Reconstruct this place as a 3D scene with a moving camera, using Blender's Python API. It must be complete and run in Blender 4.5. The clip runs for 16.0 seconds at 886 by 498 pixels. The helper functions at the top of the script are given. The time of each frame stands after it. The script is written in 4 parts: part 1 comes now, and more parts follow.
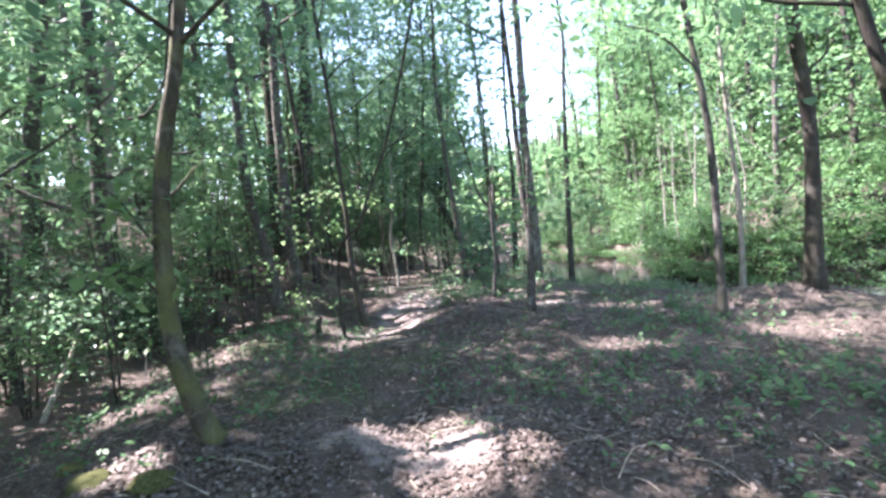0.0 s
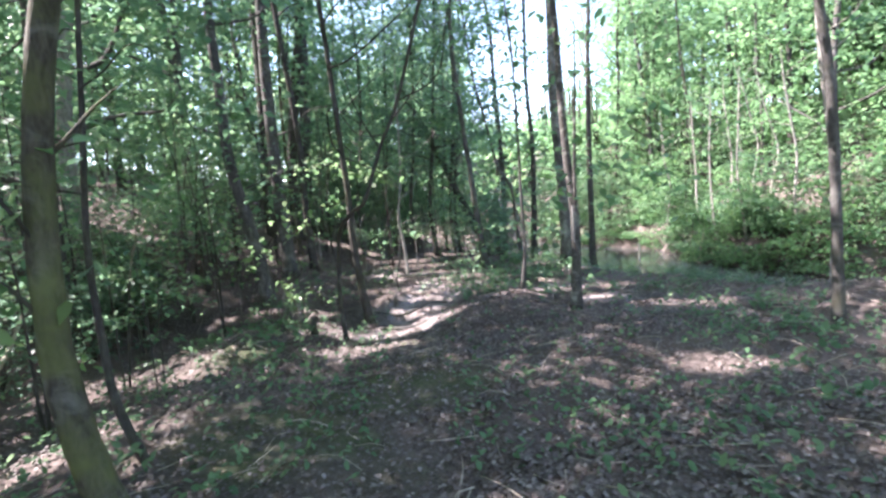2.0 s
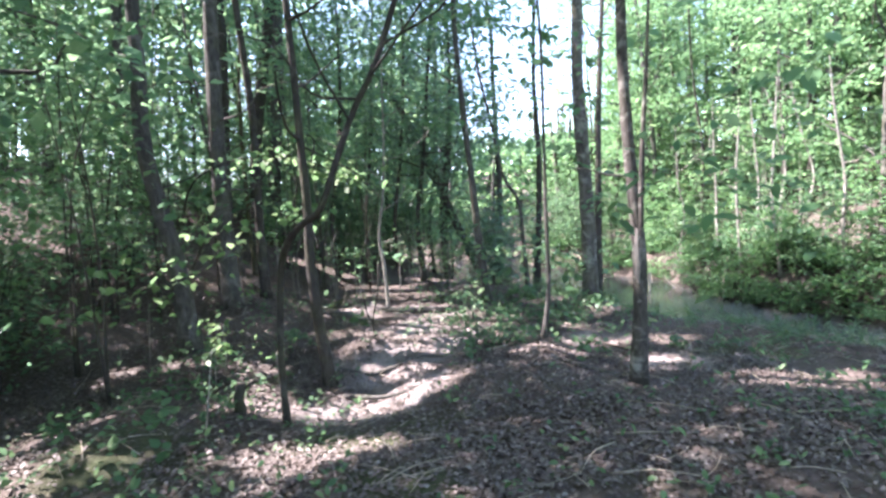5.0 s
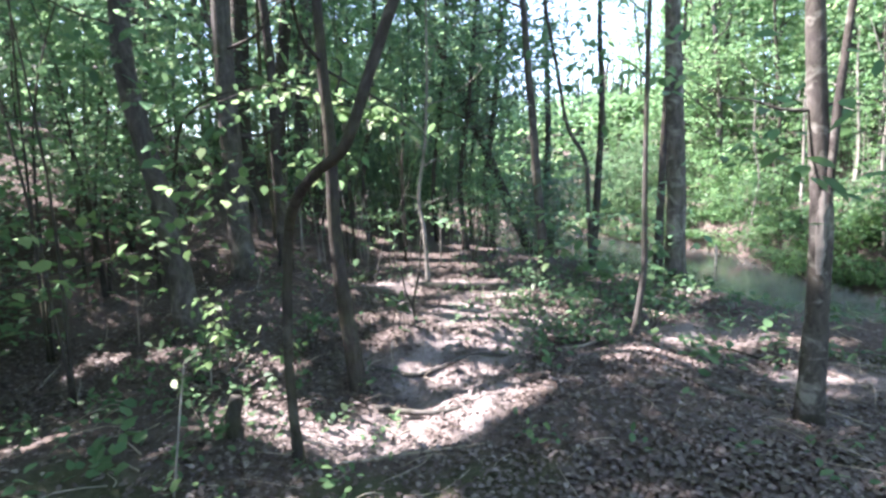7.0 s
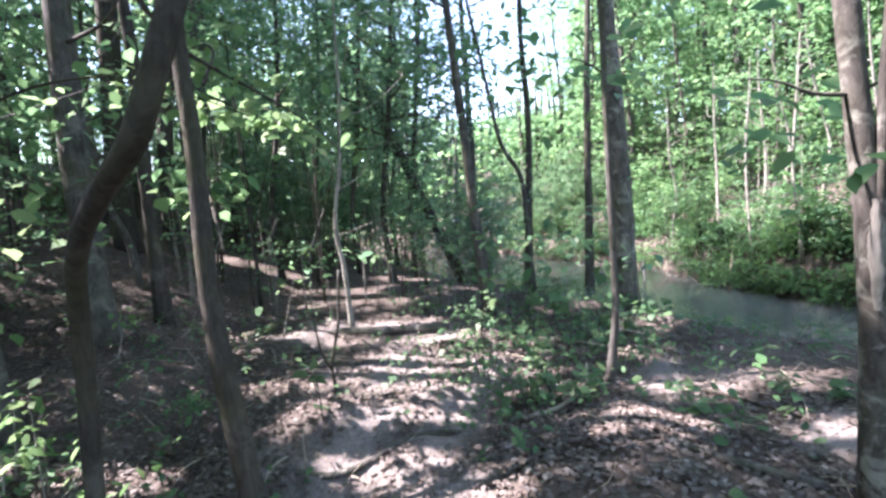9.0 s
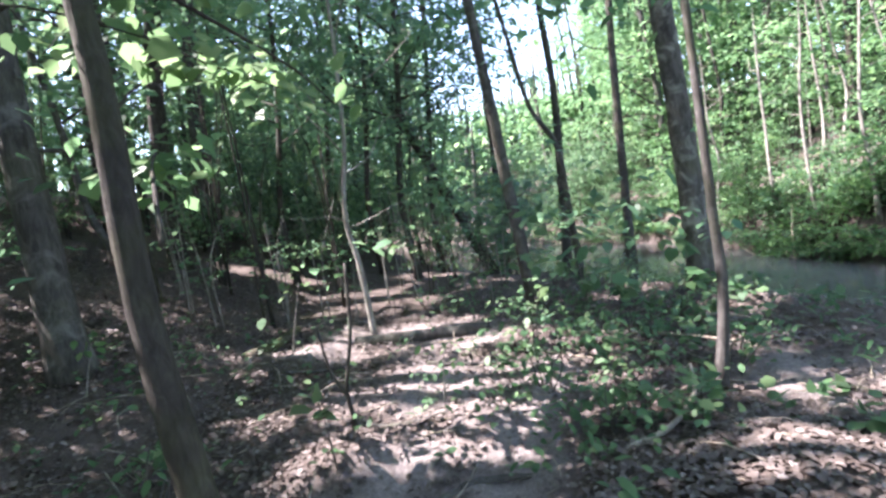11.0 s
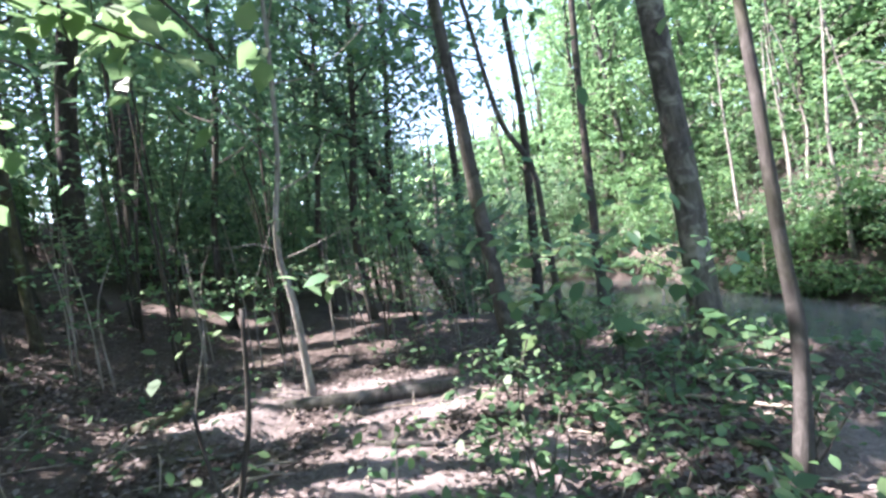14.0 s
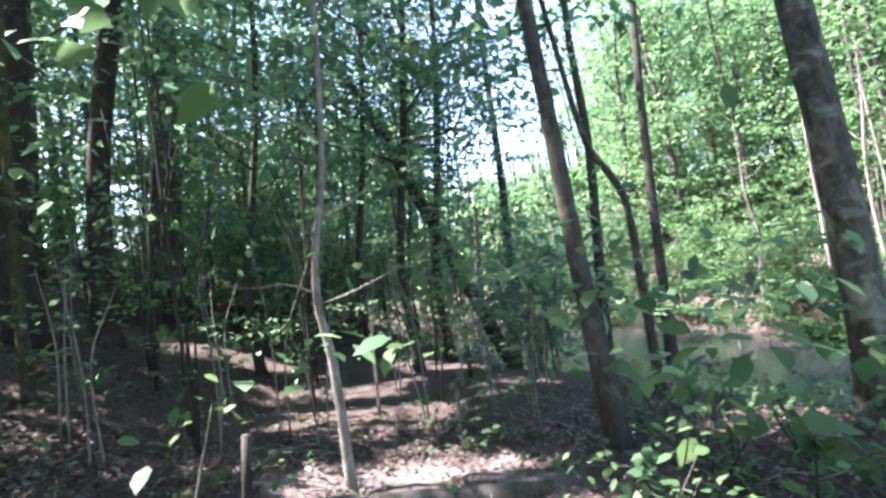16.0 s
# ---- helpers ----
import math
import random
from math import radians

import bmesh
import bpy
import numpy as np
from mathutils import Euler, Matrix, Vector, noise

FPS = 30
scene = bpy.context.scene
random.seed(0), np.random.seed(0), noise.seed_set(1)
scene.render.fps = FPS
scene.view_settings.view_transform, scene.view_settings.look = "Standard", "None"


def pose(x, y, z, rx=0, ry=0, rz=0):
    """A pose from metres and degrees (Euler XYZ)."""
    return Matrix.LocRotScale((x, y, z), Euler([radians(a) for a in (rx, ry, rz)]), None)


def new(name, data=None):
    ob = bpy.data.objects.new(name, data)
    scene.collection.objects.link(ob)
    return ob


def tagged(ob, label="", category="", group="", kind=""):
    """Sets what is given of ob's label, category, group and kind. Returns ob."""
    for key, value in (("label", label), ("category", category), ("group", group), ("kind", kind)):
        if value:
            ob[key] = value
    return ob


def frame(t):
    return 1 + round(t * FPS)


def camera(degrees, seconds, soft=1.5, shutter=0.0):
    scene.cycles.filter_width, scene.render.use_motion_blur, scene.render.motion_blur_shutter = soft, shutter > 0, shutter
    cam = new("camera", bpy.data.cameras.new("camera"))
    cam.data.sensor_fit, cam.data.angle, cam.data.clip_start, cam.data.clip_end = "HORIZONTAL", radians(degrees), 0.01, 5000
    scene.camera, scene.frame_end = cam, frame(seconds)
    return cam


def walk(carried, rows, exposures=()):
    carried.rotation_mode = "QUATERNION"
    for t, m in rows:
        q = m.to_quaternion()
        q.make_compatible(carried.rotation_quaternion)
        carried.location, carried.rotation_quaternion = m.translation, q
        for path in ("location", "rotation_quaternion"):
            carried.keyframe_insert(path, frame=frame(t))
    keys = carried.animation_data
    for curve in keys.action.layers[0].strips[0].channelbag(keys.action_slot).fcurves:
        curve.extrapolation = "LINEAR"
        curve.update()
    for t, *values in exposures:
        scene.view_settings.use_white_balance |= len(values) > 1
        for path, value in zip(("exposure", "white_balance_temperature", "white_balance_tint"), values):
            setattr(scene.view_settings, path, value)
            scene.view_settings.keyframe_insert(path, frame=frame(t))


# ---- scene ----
# Camera and walk
cam = camera(84.0, 16.0, soft=2.8, shutter=0.0)
PATH = [
    (0, (0.059, 0.012, 1.643, 87.29, 5.01, -0.90)),
    (0.5, (0.017, 0.271, 1.614, 87.72, 4.53, -5.81)),
    (1, (-0.130, 0.696, 1.617, 88.57, 5.03, -4.47)),
    (1.5, (-0.167, 1.123, 1.634, 87.23, 8.10, -2.04)),
    (2, (-0.234, 1.547, 1.639, 84.89, 4.68, -0.82)),
    (2.5, (-0.448, 2.011, 1.657, 86.62, 2.72, -2.54)),
    (3, (-0.481, 2.286, 1.635, 83.81, 2.74, -3.64)),
    (5.5, (-0.354, 4.057, 1.615, 87.21, 2.06, -2.01)),
    (6, (-0.486, 4.380, 1.583, 85.95, 1.10, 1.62)),
    (6.5, (-0.535, 4.763, 1.580, 85.48, 2.03, -0.05)),
    (7, (-0.611, 5.051, 1.576, 82.64, 1.24, 0.77)),
    (7.5, (-0.697, 5.329, 1.596, 83.59, 2.76, -3.72)),
    (8, (-0.613, 5.577, 1.647, 84.30, 3.91, -6.88)),
    (8.5, (-0.556, 5.834, 1.598, 82.99, 3.55, -6.76)),
    (9, (-0.624, 6.074, 1.576, 85.08, 3.39, -8.34)),
    (9.5, (-0.637, 6.291, 1.574, 84.37, 4.54, -8.28)),
    (12, (-0.570, 7.370, 1.296, 87.78, 10.06, -5.83)),
    (12.5, (-0.645, 7.504, 1.308, 90.43, 9.32, -7.40)),
    (13, (-0.646, 7.640, 1.301, 87.70, 7.52, -7.46)),
    (13.5, (-0.562, 7.753, 1.315, 87.31, 7.72, -8.15)),
    (14, (-0.479, 7.897, 1.314, 88.58, 7.85, -10.61)),
    (14.5, (-0.515, 8.104, 1.314, 91.70, 9.04, -11.88)),
    (15, (-0.495, 8.352, 1.339, 90.08, 8.52, -9.96)),
    (15.5, (-0.490, 8.594, 1.390, 91.81, 8.05, -7.53)),
    (16, (-0.624, 8.836, 1.393, 93.32, 6.28, -6.76)),
]
walk(cam, [(t, pose(*row)) for t, row in PATH], [(0.0, 3.0, 6400, 23), (7.0, 3.0, 6400, 23), (12.0, 2.9, 6400, 23), (16.0, 2.98, 6400, 23)])

# Sky, sun and exposure
SUN_TO = Vector((-0.72, 0.16, 1.0)).normalized()
world = bpy.data.worlds.new("sky")
scene.world = world
world.use_nodes = True
wn = world.node_tree.nodes
sky = wn.new("ShaderNodeTexSky")
sky.sky_type = "NISHITA"
sky.sun_disc = False
sky.sun_elevation = math.asin(SUN_TO.z)
sky.sun_rotation = math.atan2(SUN_TO.x, SUN_TO.y)
sky.air_density, sky.dust_density = 1.0, 1.0
wn["Background"].inputs["Strength"].default_value = 0.15
world.node_tree.links.new(sky.outputs[0], wn["Background"].inputs["Color"])
sun = new("sun", bpy.data.lights.new("sun", "SUN"))
sun.data.energy, sun.data.angle, sun.data.color = 5.0, radians(0.55), (1.0, 0.965, 0.93)
sun.matrix_world = SUN_TO.to_track_quat("Z", "Y").to_matrix().to_4x4()

rng = np.random.default_rng(7)


# Materials
def material(name, rough=0.8, spec=0.3):
    m = bpy.data.materials.new(name)
    m.use_nodes = True
    b = m.node_tree.nodes["Principled BSDF"]
    b.inputs["Roughness"].default_value = rough
    b.inputs["Specular IOR Level"].default_value = spec
    return m, m.node_tree.nodes, m.node_tree.links, b


def ramp(nodes, stops):
    r = nodes.new("ShaderNodeValToRGB")
    e = r.color_ramp.elements
    while len(e) < len(stops):
        e.new(0.5)
    for k, (p, c) in zip(e, stops):
        k.position, k.color = p, (*c, 1)
    return r


def noise_node(nodes, links, scale, detail=6, rough=0.6, coords=None, dist=0.0):
    n = nodes.new("ShaderNodeTexNoise")
    n.inputs["Scale"].default_value, n.inputs["Detail"].default_value = scale, detail
    n.inputs["Roughness"].default_value, n.inputs["Distortion"].default_value = rough, dist
    if coords is not None:
        links.new(coords, n.inputs["Vector"])
    return n


def bark(name, dark, light, moss=0.25, lichen=0.3, stretch=0.25, grain=26, patch=5.0):
    """Furrowed bark, with grey lichen blotches and green moss."""
    m, n, l, b = material(name, 0.9, 0.2)
    tc = n.new("ShaderNodeTexCoord")
    mp = n.new("ShaderNodeMapping")
    mp.inputs["Scale"].default_value = (1, 1, stretch)
    l.new(tc.outputs["Object"], mp.inputs["Vector"])
    grains = noise_node(n, l, grain, 8, 0.7, mp.outputs[0], 0.6)
    cr = ramp(n, [(0.32, dark), (0.68, light)])
    l.new(grains.outputs[0], cr.inputs[0])
    blot = noise_node(n, l, patch, 5, 0.65, tc.outputs["Object"], 0.8)
    br = ramp(n, [(0.52, (0, 0, 0)), (0.66, (lichen,) * 3)])
    l.new(blot.outputs[0], br.inputs[0])
    mix = n.new("ShaderNodeMixRGB")
    l.new(br.outputs[0], mix.inputs[0])
    l.new(cr.outputs[0], mix.inputs[1])
    mix.inputs[2].default_value = (0.40, 0.39, 0.34, 1)
    mo = noise_node(n, l, 3.1, 4, 0.6, tc.outputs["Object"])
    mr = ramp(n, [(0.46, (0, 0, 0)), (0.68, (moss,) * 3)])
    l.new(mo.outputs[0], mr.inputs[0])
    mix2 = n.new("ShaderNodeMixRGB")
    l.new(mr.outputs[0], mix2.inputs[0])
    l.new(mix.outputs[0], mix2.inputs[1])
    mix2.inputs[2].default_value = (0.10, 0.11, 0.035, 1)
    l.new(mix2.outputs[0], b.inputs["Base Color"])
    bp = n.new("ShaderNodeBump")
    bp.inputs["Strength"].default_value, bp.inputs["Distance"].default_value = 0.8, 0.012
    l.new(grains.outputs[0], bp.inputs["Height"])
    l.new(bp.outputs[0], b.inputs["Normal"])
    return m


def leaf_material(name, stops, trans=0.45, rough=0.5, gain=1.5):
    """Leaves: each one its own tint; part of the light passes through."""
    m, n, l, b = material(name, rough, 0.35)
    g = n.new("ShaderNodeNewGeometry")
    cr = ramp(n, stops)
    l.new(g.outputs["Random Per Island"], cr.inputs[0])
    tr = n.new("ShaderNodeBsdfTranslucent")
    hs = n.new("ShaderNodeHueSaturation")
    hs.inputs["Value"].default_value, hs.inputs["Saturation"].default_value = gain, 0.77
    hs.inputs["Hue"].default_value = 0.507
    l.new(cr.outputs[0], hs.inputs["Color"])
    l.new(hs.outputs[0], tr.inputs["Color"])
    l.new(cr.outputs[0], b.inputs["Base Color"])
    mx = n.new("ShaderNodeMixShader")
    mx.inputs[0].default_value = trans
    l.new(b.outputs[0], mx.inputs[1])
    l.new(tr.outputs[0], mx.inputs[2])
    l.new(mx.outputs[0], n["Material Output"].inputs["Surface"])
    return m


BARK_GREY = bark("bark_grey", (0.028, 0.025, 0.023), (0.105, 0.095, 0.088), 0.22, 0.2)
BARK_DARK = bark("bark_dark", (0.02, 0.017, 0.015), (0.066, 0.057, 0.05), 0.2, 0.1)
BARK_PALE = bark("bark_pale", (0.11, 0.098, 0.085), (0.34, 0.31, 0.275), 0.1, 0.45)
BARK_MOSS = bark("bark_moss", (0.022, 0.019, 0.014), (0.085, 0.074, 0.05), 0.8, 0.15)
BARK_PLATE = bark("bark_plated", (0.025, 0.022, 0.02), (0.15, 0.135, 0.122), 0.2, 0.5, 0.4, 14)
BARK_FLAKY = bark("bark_flaking", (0.026, 0.022, 0.02), (0.10, 0.088, 0.08), 0.12, 0.45, 0.5, 18, 7.5)
# Paler bark tone, for the strip of sun on the forked tree
BARK_SUNLIT = bark("bark_sunlit", (0.10, 0.09, 0.08), (0.27, 0.245, 0.22), 0.0, 0.35)
DEADWOOD = bark("dead_wood", (0.16, 0.13, 0.10), (0.44, 0.38, 0.31), 0.15, 0.3, 0.3, 20)
LEAF_BRIGHT = leaf_material("leaf_bright", [(0.0, (0.055, 0.13, 0.045)), (0.5, (0.08, 0.18, 0.06)), (0.9, (0.115, 0.22, 0.07)), (1.0, (0.17, 0.26, 0.085))], 0.58, 0.45, 1.55)
LEAF_MID = leaf_material("leaf_mid", [(0.0, (0.045, 0.11, 0.05)), (0.6, (0.075, 0.16, 0.065)), (1.0, (0.13, 0.21, 0.075))], 0.6, 0.45, 2.1)
LEAF_DARK = leaf_material("leaf_dark", [(0.0, (0.04, 0.085, 0.05)), (0.7, (0.055, 0.12, 0.065)), (1.0, (0.09, 0.16, 0.08))], 0.56, 0.36, 2.3)
LEAF_YELLOW = leaf_material("leaf_yellow_green", [(0.0, (0.07, 0.15, 0.045)), (0.6, (0.10, 0.19, 0.055)), (1.0, (0.17, 0.25, 0.09))], 0.5)
LEAF_HERB = leaf_material("leaf_herb", [(0.0, (0.045, 0.105, 0.045)), (0.6, (0.075, 0.155, 0.065)), (1.0, (0.125, 0.2, 0.085))], 0.45)
LITTER = leaf_material("dry_leaf", [(0.0, (0.05, 0.037, 0.031)), (0.45, (0.098, 0.076, 0.066)), (0.88, (0.145, 0.117, 0.105)), (1.0, (0.24, 0.205, 0.19))], 0.12, 0.6, 1.1)


def ground_material():
    """Leaf mould: grey-brown, with paler trodden silt that also brightens the sun patches, dark humus, and patches of
    moss.
    """
    m, n, l, b = material("leaf_mould", 0.95, 0.15)
    tc = n.new("ShaderNodeTexCoord")
    fine = noise_node(n, l, 34, 8, 0.75, tc.outputs["Object"], 0.9)
    cr = ramp(n, [(0.30, (0.028, 0.021, 0.018)), (0.5, (0.085, 0.066, 0.057)), (0.72, (0.19, 0.155, 0.14))])
    l.new(fine.outputs[0], cr.inputs[0])
    wide = noise_node(n, l, 1.3, 5, 0.6, tc.outputs["Object"], 0.5)
    wr = ramp(n, [(0.42, (0, 0, 0)), (0.62, (0.6, 0.6, 0.6))])
    l.new(wide.outputs[0], wr.inputs[0])
    mix = n.new("ShaderNodeMixRGB")
    l.new(wr.outputs[0], mix.inputs[0])
    l.new(cr.outputs[0], mix.inputs[1])
    mix.inputs[2].default_value = (0.135, 0.108, 0.096, 1)
    mo = noise_node(n, l, 0.9, 6, 0.7, tc.outputs["Object"], 0.3)
    mr = ramp(n, [(0.56, (0, 0, 0)), (0.70, (0.55, 0.55, 0.55))])
    l.new(mo.outputs[0], mr.inputs[0])
    mix2 = n.new("ShaderNodeMixRGB")
    l.new(mr.outputs[0], mix2.inputs[0])
    l.new(mix.outputs[0], mix2.inputs[1])
    mix2.inputs[2].default_value = (0.065, 0.075, 0.038, 1)
    # Pale silt, set where sun lands, so its colour adds to the sunlight
    worn_sunlit = n.new("ShaderNodeAttribute")
    worn_sunlit.attribute_name = "worn_sunlit"
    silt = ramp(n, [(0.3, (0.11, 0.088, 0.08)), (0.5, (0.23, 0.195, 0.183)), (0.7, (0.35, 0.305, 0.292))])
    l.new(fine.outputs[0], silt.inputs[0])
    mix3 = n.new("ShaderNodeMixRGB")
    l.new(worn_sunlit.outputs["Fac"], mix3.inputs[0])
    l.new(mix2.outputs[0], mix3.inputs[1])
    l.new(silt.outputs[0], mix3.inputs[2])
    green = n.new("ShaderNodeAttribute")
    green.attribute_name = "mossy"
    pile = ramp(n, [(0.3, (0.032, 0.04, 0.02)), (0.55, (0.07, 0.085, 0.04)), (0.75, (0.12, 0.125, 0.075))])
    l.new(fine.outputs[0], pile.inputs[0])
    mix4 = n.new("ShaderNodeMixRGB")
    l.new(green.outputs["Fac"], mix4.inputs[0])
    l.new(mix3.outputs[0], mix4.inputs[1])
    l.new(pile.outputs[0], mix4.inputs[2])
    l.new(mix4.outputs[0], b.inputs["Base Color"])
    bp = n.new("ShaderNodeBump")
    bp.inputs["Strength"].default_value, bp.inputs["Distance"].default_value = 0.9, 0.03
    l.new(fine.outputs[0], bp.inputs["Height"])
    l.new(bp.outputs[0], b.inputs["Normal"])
    return m


GROUND = ground_material()


def water_material():
    m, n, l, b = material("creek_water", 0.09, 0.5)
    b.inputs["IOR"].default_value = 1.33
    tc = n.new("ShaderNodeTexCoord")
    w = noise_node(n, l, 0.5, 3, 0.5, tc.outputs["Object"])
    cr = ramp(n, [(0.35, (0.04, 0.046, 0.042)), (0.65, (0.065, 0.072, 0.066))])
    l.new(w.outputs[0], cr.inputs[0])
    l.new(cr.outputs[0], b.inputs["Base Color"])
    r = noise_node(n, l, 7, 4, 0.55, tc.outputs["Object"])
    bp = n.new("ShaderNodeBump")
    bp.inputs["Strength"].default_value, bp.inputs["Distance"].default_value = 0.14, 0.03
    l.new(r.outputs[0], bp.inputs["Height"])
    l.new(bp.outputs[0], b.inputs["Normal"])
    return m


WATER = water_material()


def moss_material():
    m, n, l, b = material("moss", 0.95, 0.1)
    tc = n.new("ShaderNodeTexCoord")
    f = noise_node(n, l, 40, 6, 0.7, tc.outputs["Object"])
    cr = ramp(n, [(0.3, (0.03, 0.032, 0.015)), (0.55, (0.075, 0.08, 0.03)), (0.75, (0.15, 0.135, 0.085))])
    l.new(f.outputs[0], cr.inputs[0])
    l.new(cr.outputs[0], b.inputs["Base Color"])
    bp = n.new("ShaderNodeBump")
    bp.inputs["Distance"].default_value = 0.02
    l.new(f.outputs[0], bp.inputs["Height"])
    l.new(bp.outputs[0], b.inputs["Normal"])
    return m


MOSS = moss_material()

# The lie of the land
WATER_Z = -0.8
NEAR_BANK = [(40, -6), (14, 6.0), (9, 9.0), (6.6, 10.9), (5.5, 12.7), (4.9, 14.8), (4.0, 16.2), (3.0, 17.4), (2.6, 20), (1.5, 26), (-6, 36), (-40, 52)]
FAR_BANK = [(40, 2), (18, 9.6), (12, 11.8), (9.0, 13.0), (8.2, 14.8), (7.9, 17.0), (8.2, 20.5), (6.8, 24), (5.2, 29), (-2, 42), (-36, 60)]


def side(p, line):
    """Signed distance from points (N, 2) to a polyline; positive on its right-hand far side."""
    best = np.full(len(p), 1e9)
    sign = np.ones(len(p))
    for (ax, ay), (bx, by) in zip(line[:-1], line[1:]):
        d = np.array((bx - ax, by - ay), float)
        q = p - (ax, ay)
        k = np.clip((q @ d) / (d @ d), 0, 1)
        e = q - k[:, None] * d
        dist = np.hypot(e[:, 0], e[:, 1])
        s = np.sign(q[:, 1] * d[0] - q[:, 0] * d[1])
        near = dist < best
        best[near], sign[near] = dist[near], s[near]
    return best * -sign


def smooth(a, b, v):
    k = np.clip((v - a) / (b - a), 0, 1)
    return k * k * (3 - 2 * k)


def wavy(x, y, f, seed):
    r = np.random.default_rng(seed)
    out = 0
    for i in range(5):
        a, ph = r.uniform(0, 6.28), r.uniform(0, 6.28)
        k = f * (1 + 0.6 * i)
        out = out + np.sin(k * (x * np.cos(a) + y * np.sin(a)) + ph) / (1 + 0.5 * i)
    return out / 2.5


# Mounds and root hummocks: x, y, radius, height
MOUNDS = [(-0.95, 9.4, 0.32, 0.13), (0.4, 7.95, 1.0, 0.14), (0.75, 8.75, 0.6, 0.10), (-0.95, 8.25, 1.25, -0.26), (-0.45, 8.55, 0.3, 0.05), (-0.6, 10.6, 0.5, 0.08), (-2.6, 7.2, 0.8, 0.16),
          (-1.95, 3.7, 0.7, 0.12), (-0.75, 3.55, 0.42, 0.13), (0.55, 3.45, 0.7, 0.13), (-0.1, 3.0, 0.35, -0.10), (-0.2, 3.7, 0.4, -0.06), (-1.5, 5.0, 0.9, 0.10), (2.35, 11.6, 0.5, 0.06), (-2.9, 10.9, 1.2, 0.2),
          (-2.2, 5.4, 0.8, 0.14), (5.2, 7.0, 1.0, 0.22), (-1.7, 12.3, 0.6, 0.12), (-1.4, 11.35, 0.3, 0.12), (-1.75, 11.0, 0.35, 0.14), (-0.3, 9.6, 0.3, 0.07), (0.55, 11.3, 0.5, 0.08), (2.0, 7.0, 1.0, 0.10)]
# Low steps where roots hold the trodden earth: y, drop
STEPS = [(8.9, 0.05), (9.35, 0.05), (9.9, 0.05), (10.7, 0.04), (11.5, 0.05)]


def land(x, y):
    x, y = np.atleast_1d(np.asarray(x, float)), np.atleast_1d(np.asarray(y, float))
    p = np.stack([x, y], -1)
    z = 0.017 * np.clip(y, 0, 14) + 0.0 * x
    z = z + 0.045 * wavy(x, y, 1.7, 3) + 0.018 * wavy(x, y, 6.0, 4)
    z = z + 0.34 * np.clip(-2.0 - x, 0, 6) * smooth(7.5, 13, y) - 0.30 * smooth(-2.6, -4.2, x) * (1 - smooth(7.5, 13, y))
    z = z + 0.17 * np.clip(-6.5 - x, 0, 60) + 0.05 * np.clip(y - 16, 0, 40) * smooth(2, -3, x)
    for mx, my, mr, mh in MOUNDS:
        z = z + mh * np.exp(-((x - mx) ** 2 + (y - my) ** 2) / (mr * mr) * 1.6)
    trod = smooth(-1.7, -1.2, x) * (1 - smooth(0.2, 0.8, x))
    for sy, sd in STEPS:
        at = y - sy - 0.16 * wavy(x, y * 0.3, 4.0, int(sy * 10))
        z = z + trod * sd * (smooth(-0.05, 0.05, at) - smooth(0.05, 0.6, at))
    n, f = side(p, NEAR_BANK), side(p, FAR_BANK)
    edge = 0.12 * wavy(x, y, 2.3, 9)
    bed = WATER_Z - 0.35
    low = np.clip((n + 3.4 + edge) / 3.4, 0, 1)
    z = z + (WATER_Z - 0.06 - z) * (1 - (1 - low) ** 1.5) + (bed - WATER_Z) * smooth(-0.1, 0.7, n + edge)
    rise = bed + (1.25 + 0.12 * wavy(x, y, 3, 5)) * smooth(-0.3, 0.7, f + edge) + 0.30 * np.clip(f - 0.6, 0, 26) + 0.25 * wavy(x, y, 0.8, 11) * smooth(0.5, 3, f)
    z = np.where(f > -0.3, rise, z)
    return np.clip(z, -2, 16)


def h(x, y):
    return float(land(x, y)[0])


